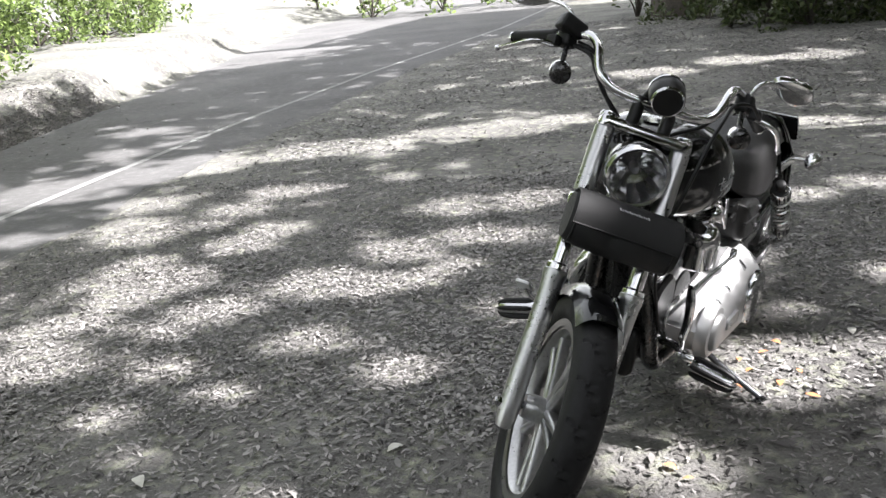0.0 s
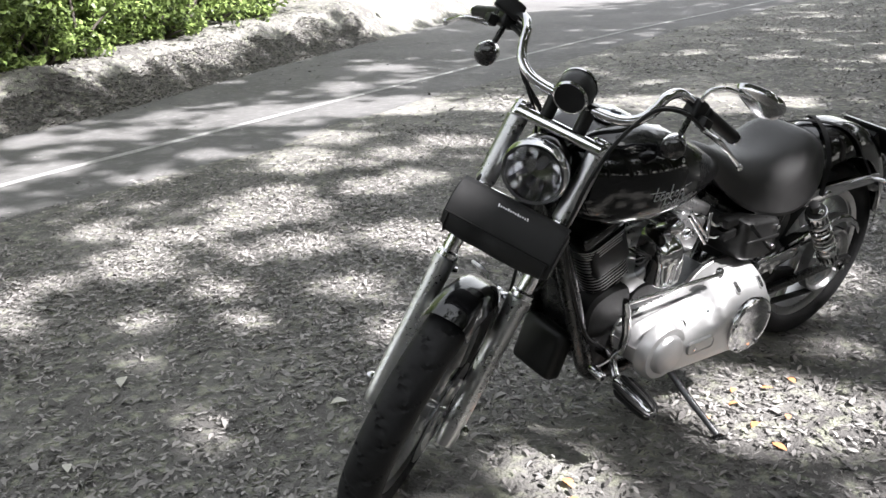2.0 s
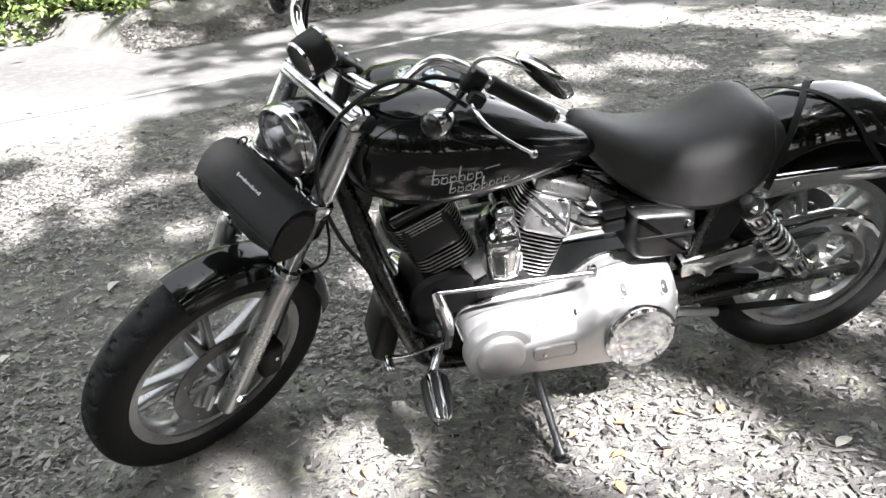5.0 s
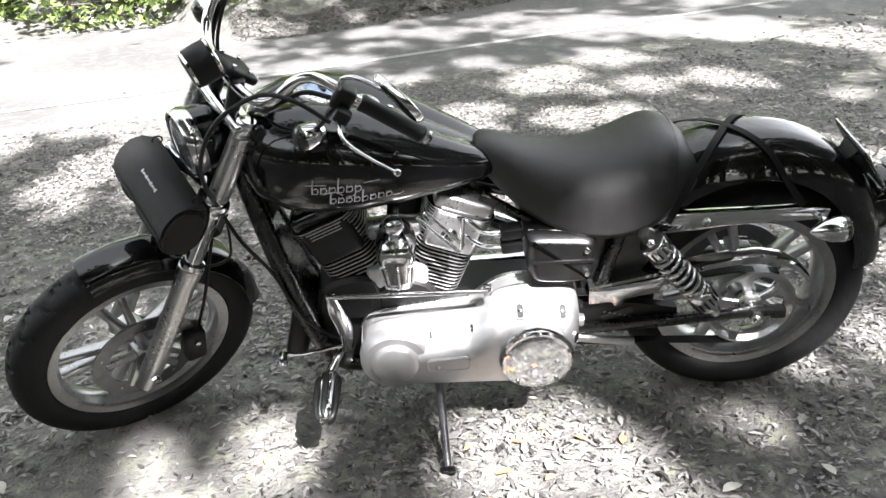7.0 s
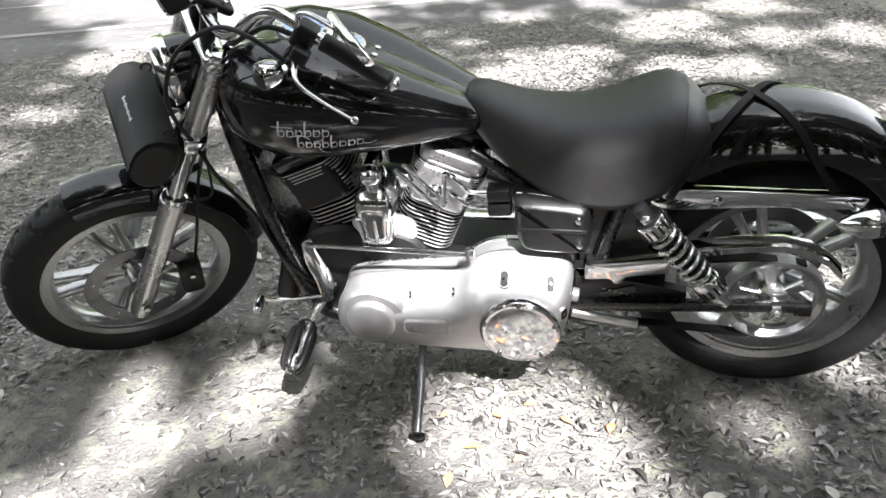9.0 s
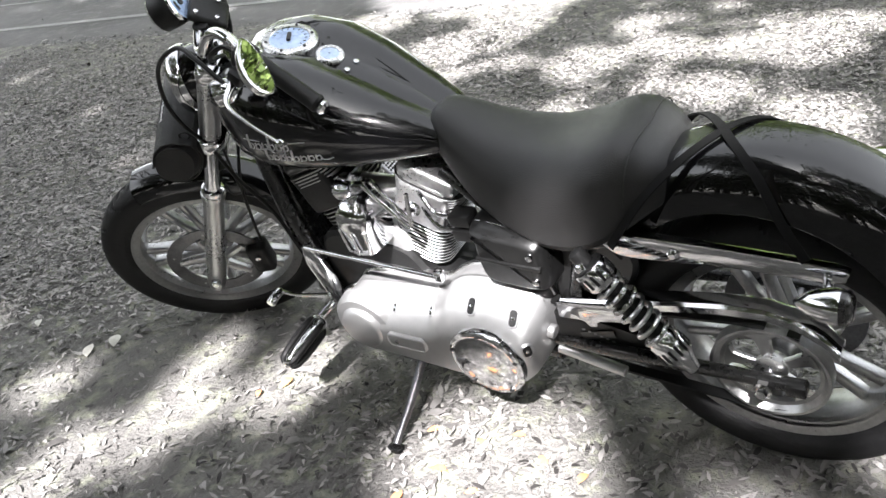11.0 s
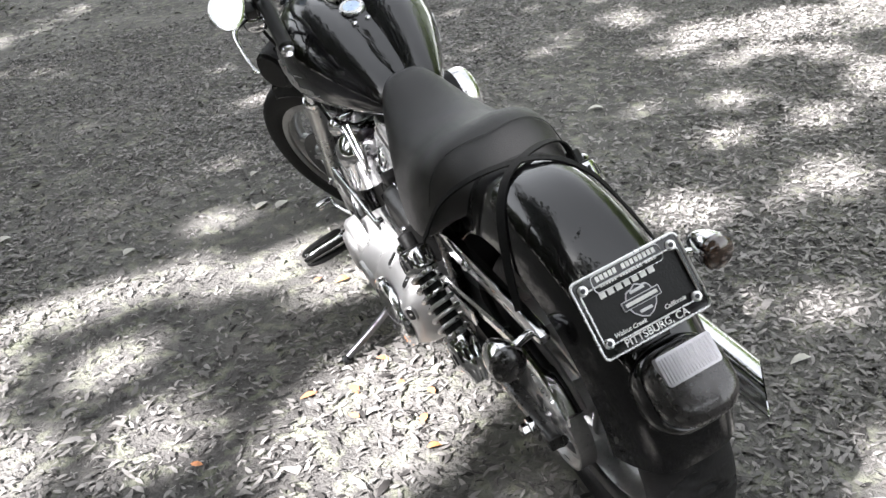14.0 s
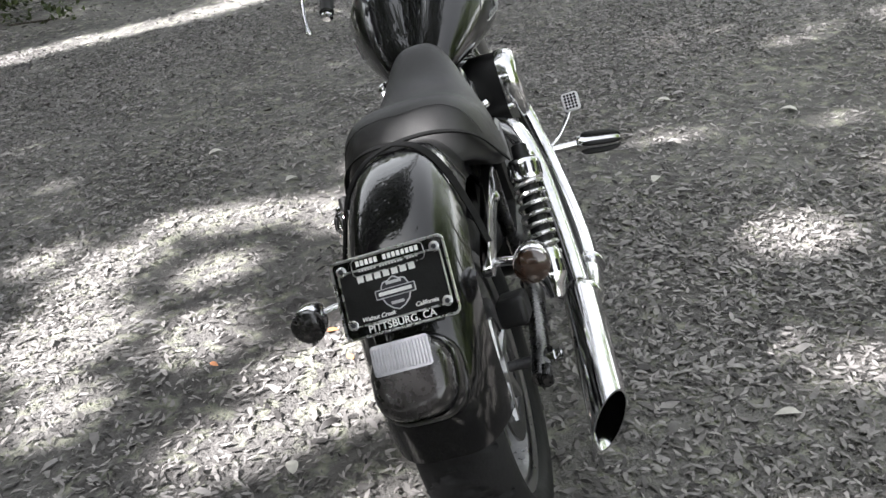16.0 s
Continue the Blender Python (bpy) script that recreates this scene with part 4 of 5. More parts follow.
part("fuel_gauge", shape(lathe, [(.064, -.010), (.066, .003), (.063, .008), (.058, .010), (.047, .0105), (.045, .007)], GA, 40), POLISHED, tank, "chrome-rimmed round tank gauge")
part("gauge_face", shape(lathe, [(.046, .008), (.002, .0095)], GA, 40, caps=False), DIAL, tank)
bm = B()
for k in range(11):
    a = radians(-100 + k * 20)
    block(bm, GA @ pose(.038 * math.cos(a), .038 * math.sin(a), .0092, 0, 0, math.degrees(a)), (.007, .0016, .0008), 0)
tagged(part("dial_marks", bm, INK, tank), kind="stuff")
part("gauge_key", shape(block, GA @ pose(0, 0, .013, 0, 0, 30), (.03, .010, .008), .003), INK, tank)
for k in range(6):
    part("gauge_screw", shape(lathe, [(.0035, .007), (.0035, .0125), (.002, .013)], GA @ pose(.053 * math.cos(k * 1.047 + .3), .053 * math.sin(k * 1.047 + .3), 0), 8), INK, tank)
GB = along((.958, 0, .944), (-.38, 0, 1))
part("indicator_gauge", shape(lathe, [(.031, -.008), (.033, .003), (.030, .007), (.022, .0075), (.021, .005)], GB, 28), POLISHED, tank, "small chrome-rimmed indicator gauge")
part("indicator_face", shape(lathe, [(.0225, .006), (.002, .007)], GB, 28, caps=False), DIAL, tank)
for k in (-1, 1):
    part("console_bolt", shape(lathe, [(.007, -.004), (.007, .003), (.003, .005)], along((.905, k * .018, .920), (-.4, 0, 1)), 10), CHROME, tank)
# lettering on the tank side, as plain strokes
def tank_skin(x, z):
    w, zb, zt = [float(np.interp(-x, [-s[0] for s in TANK], [s[i] for s in TANK])) for i in (1, 2, 3)]
    mid = zb + (zt - zb) * .48
    s = (z - mid) / ((zt - mid) if z > mid else (mid - zb))
    s = min(abs(s), .999) ** (1 / (.92 if z > mid else .66))
    return w * (1 - s * s) ** .41


def script_stroke(bm, pts, side, r=.0021):
    """One brush stroke of the emblem, laid on the tank's side."""
    tube(bm, [V(x, side * (tank_skin(x, z) + .0010), z) for x, z in pts], r, 6, 5, .6)


def script_row(bm, x0, z0, step, h, talls, drop, side):
    """Slanted stems and bowls in a row, plain shapes in place of a name."""
    for i, tall in enumerate(talls):
        x, z = x0 - i * step, z0 - drop * i * step
        script_stroke(bm, [(x - .16 * tall * h, z + tall * h), (x - .06 * tall * h, z + .5 * tall * h), (x, z)], side, .0026 if tall > 1.2 else .0021)
        script_stroke(bm, [(x - .02 * h, z + .1 * h), (x - .45 * step, z + .02 * h), (x - .72 * step, z + .35 * h), (x - .62 * step, z + .85 * h), (x - .2 * step, z + .7 * h)], side, .0016)


for s in (1, -1):
    bm = B()
    script_row(bm, 1.090, .824, .0195, .0175, (2.1, 1, 1, 2.1, 1, 1), .02, s)
    script_stroke(bm, [(1.104, .846), (1.085, .847), (1.055, .845)], s, .0018)
    script_stroke(bm, [(.990, .822), (.998, .812), (1.010, .811)], s, .0017)
    script_stroke(bm, [(.972, .842), (.955, .842), (.935, .841)], s, .0019)
    part("tank_script", bm, SILVER, tank, "silver script on the tank, drawn as plain strokes")
    bm = B()
    script_row(bm, 1.052, .794, .0182, .0160, (1.9, 1, 1, 1.2, 2.0, 1, 1, 1), .02, s)
    script_stroke(bm, [(1.066, .822), (1.040, .826), (1.022, .815)], s, .0019)
    script_stroke(bm, [(.915, .795), (.900, .792), (.884, .796)], s, .0017)
    part("tank_script", bm, SILVER, tank, "silver script on the tank, drawn as plain strokes")

# ---- seat ----
def seat_section(x, w, zt, ze, k=25):
    full = min(max((.40 - x) / .10, 0), 1)
    top = []
    for i in range(k):
        q = -1 + 2 * i / (k - 1)
        top.append(V(x, w * q, ze + (zt - ze) * max(0, 1 - abs(q) ** (3.0 + .5 * full)) ** (.48 - .03 * full)))
    under = [V(x, w * q * .9, ze - .008 + .03 * (1 - q * q)) for q in np.linspace(.98, -.98, 9)]
    return top + under


SEAT = [(.712, .030, .815, .80), (.706, .052, .835, .785), (.685, .075, .842, .765), (.64, .100, .825, .712), (.58, .126, .798, .662), (.51, .150, .784, .628), (.44, .168, .782, .612), (.37, .177, .797, .612), (.31, .177, .825, .630),
        (.265, .168, .838, .655), (.225, .150, .826, .685), (.19, .122, .790, .708), (.165, .088, .755, .715), (.152, .05, .735, .715)]
seat = part("seat", shape(rings, [seat_section(*s) for s in SEAT]), LEATHER, bike, "black vinyl solo seat with raised back", 60)
sub = seat.modifiers.new("smooth", "SUBSURF")
sub.levels = sub.render_levels = 1
def seat_at(x, q):
    """The place on the seat's skin at x, and at q from its right edge (-1) to its left (1)."""
    w, zt, ze = [float(np.interp(-x, [-c[0] for c in SEAT], [c[i] for c in SEAT])) for i in (1, 2, 3)]
    full = min(max((.40 - x) / .10, 0), 1)
    return V(x, w * q, ze + (zt - ze) * max(0, 1 - abs(q) ** (3.0 + .5 * full)) ** (.48 - .03 * full))


part("rear_seam", shape(tube, [seat_at(.236 - .012 * (1 - abs(q)), q) + V(-.001, 0, 0) for q in np.linspace(-.97, .97, 21)], .0012, 6, 2), LEATHER, seat)
part("seat_bolt", shape(lathe, [(.011, 0), (.011, .004), (.007, .010), (.002, .011)], along((.160, 0, .745), (-.75, 0, .6)), 14), CHROME, seat, "chrome seat bolt")

# ---- rear fender ----
def fender(bm, centre, radius, half, a0, a1, drop, m=None, steps=30, thick=.004):
    """An arched mudguard with rolled sides, angles from straight up towards the back."""
    loops = []
    for i in range(steps + 1):
        a = radians(a0 + (a1 - a0) * i / steps)
        outer, inner = [], []
        for j in range(17):
            q = -1 + 2 * j / 16
            y = half * math.copysign(abs(q) ** .82, q)
            d = drop * abs(q) ** 3.2
            for lst, dd in ((outer, 0), (inner, thick)):
                r = radius - d - dd * (1 - .4 * abs(q))
                lst.append(V(centre[0] - r * math.sin(a), y * (1 - dd * 3), centre[2] + r * math.cos(a)))
        loops.append(outer + inner[::-1])
    rings(bm, loops)
    if m:
        bmesh.ops.transform(bm, matrix=m, verts=bm.verts)
    return bm


rear_fender = part("rear_fender", shape(fender, (.03, 0, .43), .380, .112, -62, 92, .095), PAINT, bike, "gloss black rear fender")
FF = Matrix.Identity(4)
for i, c in enumerate((G, NL, STEM, AXLE)):
    FF[0][i], FF[1][i], FF[2][i] = c
part("front_fender", shape(fender, (0, 0, 0), .358, .064, -40, 62, .045, FF), PAINT, bike, "gloss black front fender")
for s in (1, -1):
    part("fender_brace", turned(shape(tube, [V(.02, .108 * s, .33), V(.0, .085 * s, .34), V(-.01, .07 * s, .345)], .008, 8)), CHROME, bike)
    strut = part("fender_strut", shape(plate, closed_curve([(.275, .602), (.30, .63), (.24, .652), (.05, .650), (-.13, .640), (-.148, .622), (-.12, .606), (.05, .608), (.22, .598)], 4),
                                       Matrix.Translation((0, .128 * s, 0)) @ XZ, [(-.010 * s, .002), (-.007 * s, 0), (.009 * s, 0), (.012 * s, .005)]), CHROME, bike, "chrome fender strut")
    part("strut_bolt", shape(lathe, [(.012, 0), (.012, .004), (.006, .009)], along((.155, .14 * s, .625), (0, s, 0)), 14), CHROME, strut)
    # shock absorber
    top, bot = V(.31, .200 * s, .628), V(.128, .198 * s, .393)
    ax = (bot - top).normalized()
    ln = (bot - top).length
    m = along(top, ax)
    shock = part("shock_absorber", shape(lathe, [(.028, .010), (.033, .011), (.035, .014), (.035, .052), (.031, .058), (.012, .060)], m, 26), CHROME, bike, "chrome coil-spring shock absorber")
    part("damper", shape(lathe, [(.012, .195), (.024, .200), (.031, .214), (.033, .220), (.033, ln - .032), (.022, ln - .014), (.014, ln + .012)], m, 24), CHROME, shock)
    part("damper_body", shape(lathe, [(.014, .064), (.021, .066), (.021, .210), (.014, .212)], m, 20), IRON, shock)
    coil = [m @ V(.0295 * math.cos(t), .0295 * math.sin(t), .058 + .158 * t / (2 * math.pi * 7)) for t in np.linspace(0, 2 * math.pi * 7, 160)]
    part("spring", shape(tube, coil, .0050, 8, 1), POLISHED, shock, "chrome coil spring")
    bm = B()
    for k in range(14):
        a = 2 * math.pi * k / 14
        for z, rr in ((.033, .0345), (ln - .050, .0325)):
            block(bm, m @ pose(rr * math.cos(a), rr * math.sin(a), z, 0, 0, math.degrees(a)), (.004, .0062, .026), .001, 1)
    tagged(part("cap_knurl", bm, HOSE, shock, "black slots round the chrome end caps"), kind="stuff")
    part("top_mount", shape(lathe, [(.010, -.030), (.017, -.026), (.018, .004), (.031, .007), (.031, .0125)], m, 22), IRON, shock, "black rubber top mount")
    part("mount_bolt", shape(lathe, [(.011, 0), (.013, .008), (.008, .016), (.003, .018)], along(top + V(0, .012 * s, 0), (0, s, 0)), 6), CHROME, shock)
    # rear turn signal
    c = V(-.135, .205 * s, .62)
    sig = part("rear_turn_signal", shape(lathe, [(.003, -.058), (.012, -.05), (.024, -.030), (.031, -.006), (.033, .014), (.032, .02)], along(c, (-1, 0, .05)), 26), CHROME, bike, "chrome bullet rear turn signal")
    part("lens", shape(lathe, [(.031, .019), (.031, .030), (.022, .038), (.004, .040)], along(c, (-1, 0, .05)), 26), AMBER if s < 0 else SMOKE, sig, "amber lens" if s < 0 else "dark smoked lens")
    part("stalk", shape(tube, [V(-.115, .135 * s, .622), V(-.125, .165 * s, .624), V(-.135, .19 * s, .62)], .0085, 10), CHROME, sig)
    # swingarm
    part("swingarm", shape(tube, [V(.47, .115 * s, .30), V(.30, .135 * s, .315), (.10, .142 * s, .328), V(-.075, .142 * s, .330)], [.026, .024, .022, .022], 12, 4, .7), FRAME, bike, "black swingarm")
    part("axle_nut", shape(lathe, [(.019, 0), (.019, .016), (.012, .018), (.012, .03), (.006, .034)], along((0, .154 * s, .328), (0, s, 0)), 6), CHROME, bike, "chrome rear axle nut")
    part("axle_adjuster", shape(block, pose(-.06, .148 * s, .331), (.04, .03, .03), .005), FRAME, bike)
part("rear_axle", shape(rod, (0, -.15, .328), (0, .15, .328), .011), STEEL, bike)
# belt guards
part("belt_guard", shape(rings, [[V(x, y, z) for y, z in ((.090, zz - .012), (.090, zz + .002), (.098, zz + .006), (.128, zz + .006), (.134, zz), (.134, zz - .016), (.130, zz - .016), (.128, zz), (.098, zz + .001), (.095, zz - .012))]
                                 for x, zz in ((.435, .432), (.36, .446), (.27, .462), (.17, .482), (.08, .496), (.0, .500), (-.06, .486), (-.105, .458), (-.135, .424))]), CHROME, bike, "chrome upper belt guard")
part("lower_belt_guard", shape(rings, [[V(x, y, z) for y, z in ((.10, zz), (.126, zz), (.129, zz - d), (.10, zz - d))] for x, zz, d in ((.46, .392, .085), (.40, .390, .085), (.31, .375, .060), (.20, .350, .030))]), PLASTIC, bike, "black lower belt guard")
part("guard_plate", shape(plate, closed_curve([(.437, .437), (.43, .441), (.36, .449), (.25, .463), (.236, .455), (.238, .424), (.26, .418), (.34, .404), (.350, .388), (.368, .384), (.382, .398), (.43, .396), (.438, .402)], 3), Matrix.Translation((0, .1375, 0)) @ XZ, [(0, .001), (.002, 0), (.005, 0), (.006, .0015)]), CHROME, bike, "polished front plate of the belt guard")
part("guard_label", shape(block, pose(.36, .1305, .348, 0, 17, 0), (.085, .0012, .020), 0), SEMI, bike, "small worn dark sticker")
for k in range(6):
    part("label_bar", shape(block, pose(.325 + k * .0135, .1315, .3378 + k * .0041, 0, 17, 0), (.007, .0008, .005), 0), STEEL, bike)
part("lower_arm", shape(rod, (.47, .125, .276), (.31, .130, .246), .013), SATIN, bike)

# ---- number plate frame and tail lamp ----
PL = Matrix.Identity(4)
for i, c in enumerate((V(0, -1, 0), V(.543, 0, .84), V(-.84, 0, .543), V(-.262, 0, .702))):
    PL[0][i], PL[1][i], PL[2][i] = c
part("plate_bracket", shape(plate, rounded(.09, .08, .01), PL, [(-.035, .02), (-.004, 0), (-.002, 0)]), PLASTIC, bike)
number_plate = part("plate", shape(plate, rounded(.178, .116, .008), PL, [(-.002, 0), (.0, 0)]), PLASTIC, bike, "black vanity plate in a chrome frame")
outer, inner = rounded(.190, .126, .009, 5), rounded(.172, .088, .006, 5)
bm = B()
rings(bm, [[PL @ V(x, y, .0005) for x, y in outer], [PL @ V(x, y, .005) for x, y in outer], [PL @ V(x, y - .001, .005) for x, y in inner], [PL @ V(x, y - .001, .0005) for x, y in inner]], closed=True)
frame_body = part("plate_frame", bm, PAINT, number_plate, "black plate frame with bright raised edges")
for outline, t, dy in ((outer, .0024, 0), (inner, .0016, -.001), (rounded(.122, .028, .008, 5), .0009, .0468)):
    part("frame_rim", shape(tube, [PL @ V(x, y + dy, .0055) for x, y in outline + outline[:1]], t, 6, 1), POLISHED, number_plate, "bright raised edge")
for x, y in ((-.079, .047), (.079, .047), (-.079, -.041), (.079, -.041)):
    bolt = part("plate_bolt", shape(lathe, [(.0085, .003), (.0085, .0075), (.006, .0085), (.003, .0085)], PL @ pose(x, y, 0), 14), POLISHED, number_plate)
    part("bolt_socket", shape(lathe, [(.0042, .0075), (.0042, .0092), (.001, .0093)], PL @ pose(x, y, 0), 8), INK, bolt)


def lettering(text, m, size, mat, parent, name):
    cu = bpy.data.curves.new(name, "FONT")
    cu.body, cu.size, cu.align_x, cu.align_y, cu.extrude, cu.offset = text, size, "CENTER", "CENTER", .0004, .0002
    tmp = new(name, cu)
    dg = bpy.context.evaluated_depsgraph_get()
    me = bpy.data.meshes.new_from_object(tmp.evaluated_get(dg))
    bpy.data.objects.remove(tmp)
    me.transform(m)
    me.materials.clear()
    me.materials.append(mat)
    ob = new(name, me)
    ob.parent = parent
    return ob


lettering("PITTSBURG, CA", PL @ pose(0, -.0535, .0056), .0165, WHITE, number_plate, "place_lettering")
LEAN = Matrix(((1, .28, 0, 0), (0, 1, 0, 0), (0, 0, 1, 0), (0, 0, 0, 1)))
lettering("Walnut Creek", PL @ pose(-.036, -.0365, .0012) @ LEAN, .0098, WHITE, number_plate, "place_lettering")
lettering("California", PL @ pose(.046, -.0340, .0012) @ LEAN, .0098, WHITE, number_plate, "place_lettering")


def bars(x0, y, z, count, step, w, h, skip=()):
    """A row of plain bars in place of lettering."""
    mesh = None
    for k in range(count):
        if k in skip:
            continue
        m = PL @ pose(x0 + k * step, y, z)
        if mesh is None:
            first = part("plate_bar", shape(block, Matrix.Identity(4), (w, h, .0008), 0), WHITE, number_plate)
            mesh, ob = first.data, first
        else:
            ob = new("plate_bar", mesh)
            ob.parent = number_plate
        ob.matrix_local = m


bars(-.050, .0530, .0056, 14, .0077, .0056, .0085, (5,))
bars(-.049, .0420, .0056, 20, .0051, .0034, .0055, (6, 15))
bars(-.052, .0280, .0010, 7, .0145, .0105, .0105)
shield = closed_curve([(-.016, .019), (-.008, .021), (0, .026), (.008, .021), (.016, .019), (.021, .004), (.017, -.014), (0, -.027), (-.017, -.014), (-.021, .004)], 2)
shield = [(1.2 * x, 1.05 * y) for x, y in shield]
part("emblem", shape(plate, shield, PL @ pose(0, -.006, 0), [(.0004, 0), (.0016, .0005)]), SILVER, number_plate, "pale shield and bar emblem, plain shape")
part("emblem_field", shape(plate, shield, PL @ pose(0, -.006, 0), [(.0017, .0022), (.0021, .0026)]), INK, number_plate)
part("emblem_bar", shape(plate, rounded(.068, .0155, .002), PL @ pose(0, -.004, 0), [(.0018, 0), (.0030, .0008)]), SILVER, number_plate)
part("emblem_bar_field", shape(plate, rounded(.0645, .0125, .0015), PL @ pose(0, -.004, 0), [(.0031, 0), (.0035, .0004)]), INK, number_plate)
part("emblem_stripe", shape(plate, rounded(.056, .0060, .0010), PL @ pose(0, -.004, 0), [(.0036, 0), (.0040, .0004)]), WHITE, number_plate)
for y, w in ((.0135, .026), (-.0195, .022)):
    part("emblem_stripe", shape(plate, rounded(w, .0050, .0010), PL @ pose(0, y - .002, 0), [(.0022, 0), (.0026, .0004)]), SILVER, number_plate)
# tail lamp
TL = Matrix.Identity(4)
for i, c in enumerate((V(0, -1.2, 0), V(.62, 0, .785) * 1.2, V(-.785, 0, .62) * 1.15, V(-.322, 0, .562))):
    TL[0][i], TL[1][i], TL[2][i] = c
lamp = part("tail_lamp", shape(plate, rounded(.118, .116, .042, 6), TL, [(-.03, 0), (.0, -.002), (.028, 0), (.034, .004)]), PAINT, bike, "squared tail lamp under the plate")
bm = B()
rings(bm, [[TL @ V(x * s, y * s + dy, z) for x, y in rounded(.108, .104, .040, 6)] for s, dy, z in ((1, 0, .030), (1, 0, .046), (.97, -.001, .058), (.90, -.002, .068), (.80, -.003, .0735), (.60, -.004, .0765), (.30, -.004, .078))])
part("lens", bm, SMOKE, lamp, "dark smoked tail lens")
part("lamp_window", shape(plate, rounded(.078, .040, .005), TL @ pose(0, .029, .0782), [(-.012, 0), (.0015, 0), (.002, .001)]), CLEAR, lamp, "clear ribbed plate-lamp window")
rib = part("window_rib", shape(block, Matrix.Identity(4), (.0026, .033, .0035), .001, 1), CLEAR, lamp)
rib.matrix_local = TL @ pose(-.0345, .029, .0803)
for k in range(1, 17):
    ob = new("window_rib", rib.data)
    ob.parent = lamp
    ob.matrix_local = TL @ pose(-.0345 + k * .0043, .029, .0803)

# ---- engine ----
crankcase = part("crankcase", shape(plate, closed_curve([(.985, .40), (.975, .46), (.92, .485), (.85, .465), (.77, .385), (.55, .37), (.48, .36), (.47, .28), (.60, .235), (.92, .235), (.975, .30)], 4), XZ,
                                    [(-.125, .012), (-.115, 0), (.085, 0), (.095, .012)]), IRON, bike, "dark crankcase and gearbox castings")
CYL = ((1, "front_cylinder"), (-1, "rear_cylinder"))
fin_mesh = None
for s, name in CYL:
    m = along((.925, 0, .25), (.39 * s, 0, .92), (0, 1, 0))
    cyl = part(name, shape(lathe, [(.058, .17), (.060, .19), (.060, .44), (.055, .445)], m, 28), IRON, bike, "finned engine cylinder with polished fin edges")
    if fin_mesh is None:
        bm = B()
        plate(bm, rounded(.158, .156, .042, 4), Matrix.Identity(4), [(0, .0012), (.0008, 0), (.0030, 0), (.0038, .0012)])
        tmp = part("cooling_fin", bm, IRON, cyl)
        fin_mesh = tmp.data
        fin_mesh.materials.append(FIN)
        for face in fin_mesh.polygons:
            face.material_index = 1 if abs(face.normal.z) < 0.9 else 0
        bpy.data.objects.remove(tmp)
    for k in range(20):
        fin = new("cooling_fin", fin_mesh)
        fin.parent = cyl
        w = 1.0 + .0012 * k if k < 14 else 1.08
        fin.matrix_local = m @ Matrix.Translation((0, 0, .212 + k * .0112)) @ Matrix.Diagonal((w, w, 1, 1))
    part("cylinder_head", shape(block, m @ pose(0, 0, .42), (.11, .12, .075), .02, 3), FIN, cyl, "silver cylinder head")
    # front casting takes black in place of silver: tank shade put into its colour
    for side in (1, -1):
        part("head_casting", shape(block, m @ pose(0, .072 * side, .392), (.134, .046 if s < 0 else .036, .112), .016, 4), FIN if s < 0 else IRON, cyl, "bright cast head" if s < 0 else "cast head, blackened for the tank's shade")
        if s < 0:
            part("plug_boss", shape(lathe, [(.020, 0), (.021, .008), (.014, .012), (.012, .026), (.008, .030)], along(m @ V(-.012 * s, .090 * side, .386), (0, side, .25)), 18), CHROME, cyl)
    for k in range(4):
        fin = new("head_fin", fin_mesh)
        fin.parent = cyl
        fin.matrix_local = m @ Matrix.Translation((0, 0, .418 + k * .0085)) @ Matrix.Diagonal((1.10 + .02 * k, 1.16, 1, 1))
    # front cover likewise coloured black for the shade below the tank
    part("rocker_cover", shape(block, m @ pose(0, 0, .466), (.155, .165, .045), .016, 3), FIN if s < 0 else PAINT, cyl, "silver rocker cover" if s < 0 else "rocker cover, blackened for the tank's shade")
part("lifter_block", shape(block, pose(.925, .03, .485), (.16, .12, .07), .016, 3), SATIN, crankcase)
for a, b in ((V(.860, .150, .706), V(.764, .152, .598)), (V(.842, .140, .712), V(.752, .146, .612)), (V(.750, .140, .690), V(.758, .150, .606))):
    part("linkage_rod", shape(rod, a, b, .0052, seg=10), CHROME, bike, "thin chrome rod beside the cylinders")
part("intake_manifold", shape(tube, [V(.99, .02, .60), V(.925, .035, .615), V(.86, .02, .60)], .030, 16), FIN, bike, "silver intake manifold")
# horn in its chrome cover
HC = Matrix.Translation((.92, 0, .592)) @ XZ
horn_rings = []
for z, wide, deep in ((-.088, .032, .088), (-.082, .038, .096), (-.04, .042, .100), (-.012, .047, .103), (-.004, .050, .105), (.004, .051, .106), (.020, .0505, .106), (.038, .046, .100), (.054, .037, .088), (.066, .025, .070), (.073, .012, .050)):
    arc = [(math.copysign(abs(math.cos(a)) ** .5, math.cos(a)), abs(math.sin(a)) ** .5) for a in np.linspace(0, math.pi, 17)]
    horn_rings.append([V(.92 + wide * c, .078 + deep * q, .592 + z) for c, q in arc] + [V(.92 - wide * .8, .07, .592 + z), V(.92 + wide * .8, .07, .592 + z)])
horn = part("horn_cover", shape(rings, horn_rings), CHROME, bike, "chrome waterfall horn cover")
part("horn_frame", shape(tube, [V(.92 + x, .180 - 4 * x * x, .592 + z) for x, z in ((-.030, -.070), (-.036, -.04), (-.040, -.010), (0, -.004), (.040, -.010), (.036, -.04), (.030, -.070), (0, -.074), (-.030, -.070))], .0030, 8, 1), POLISHED, horn)
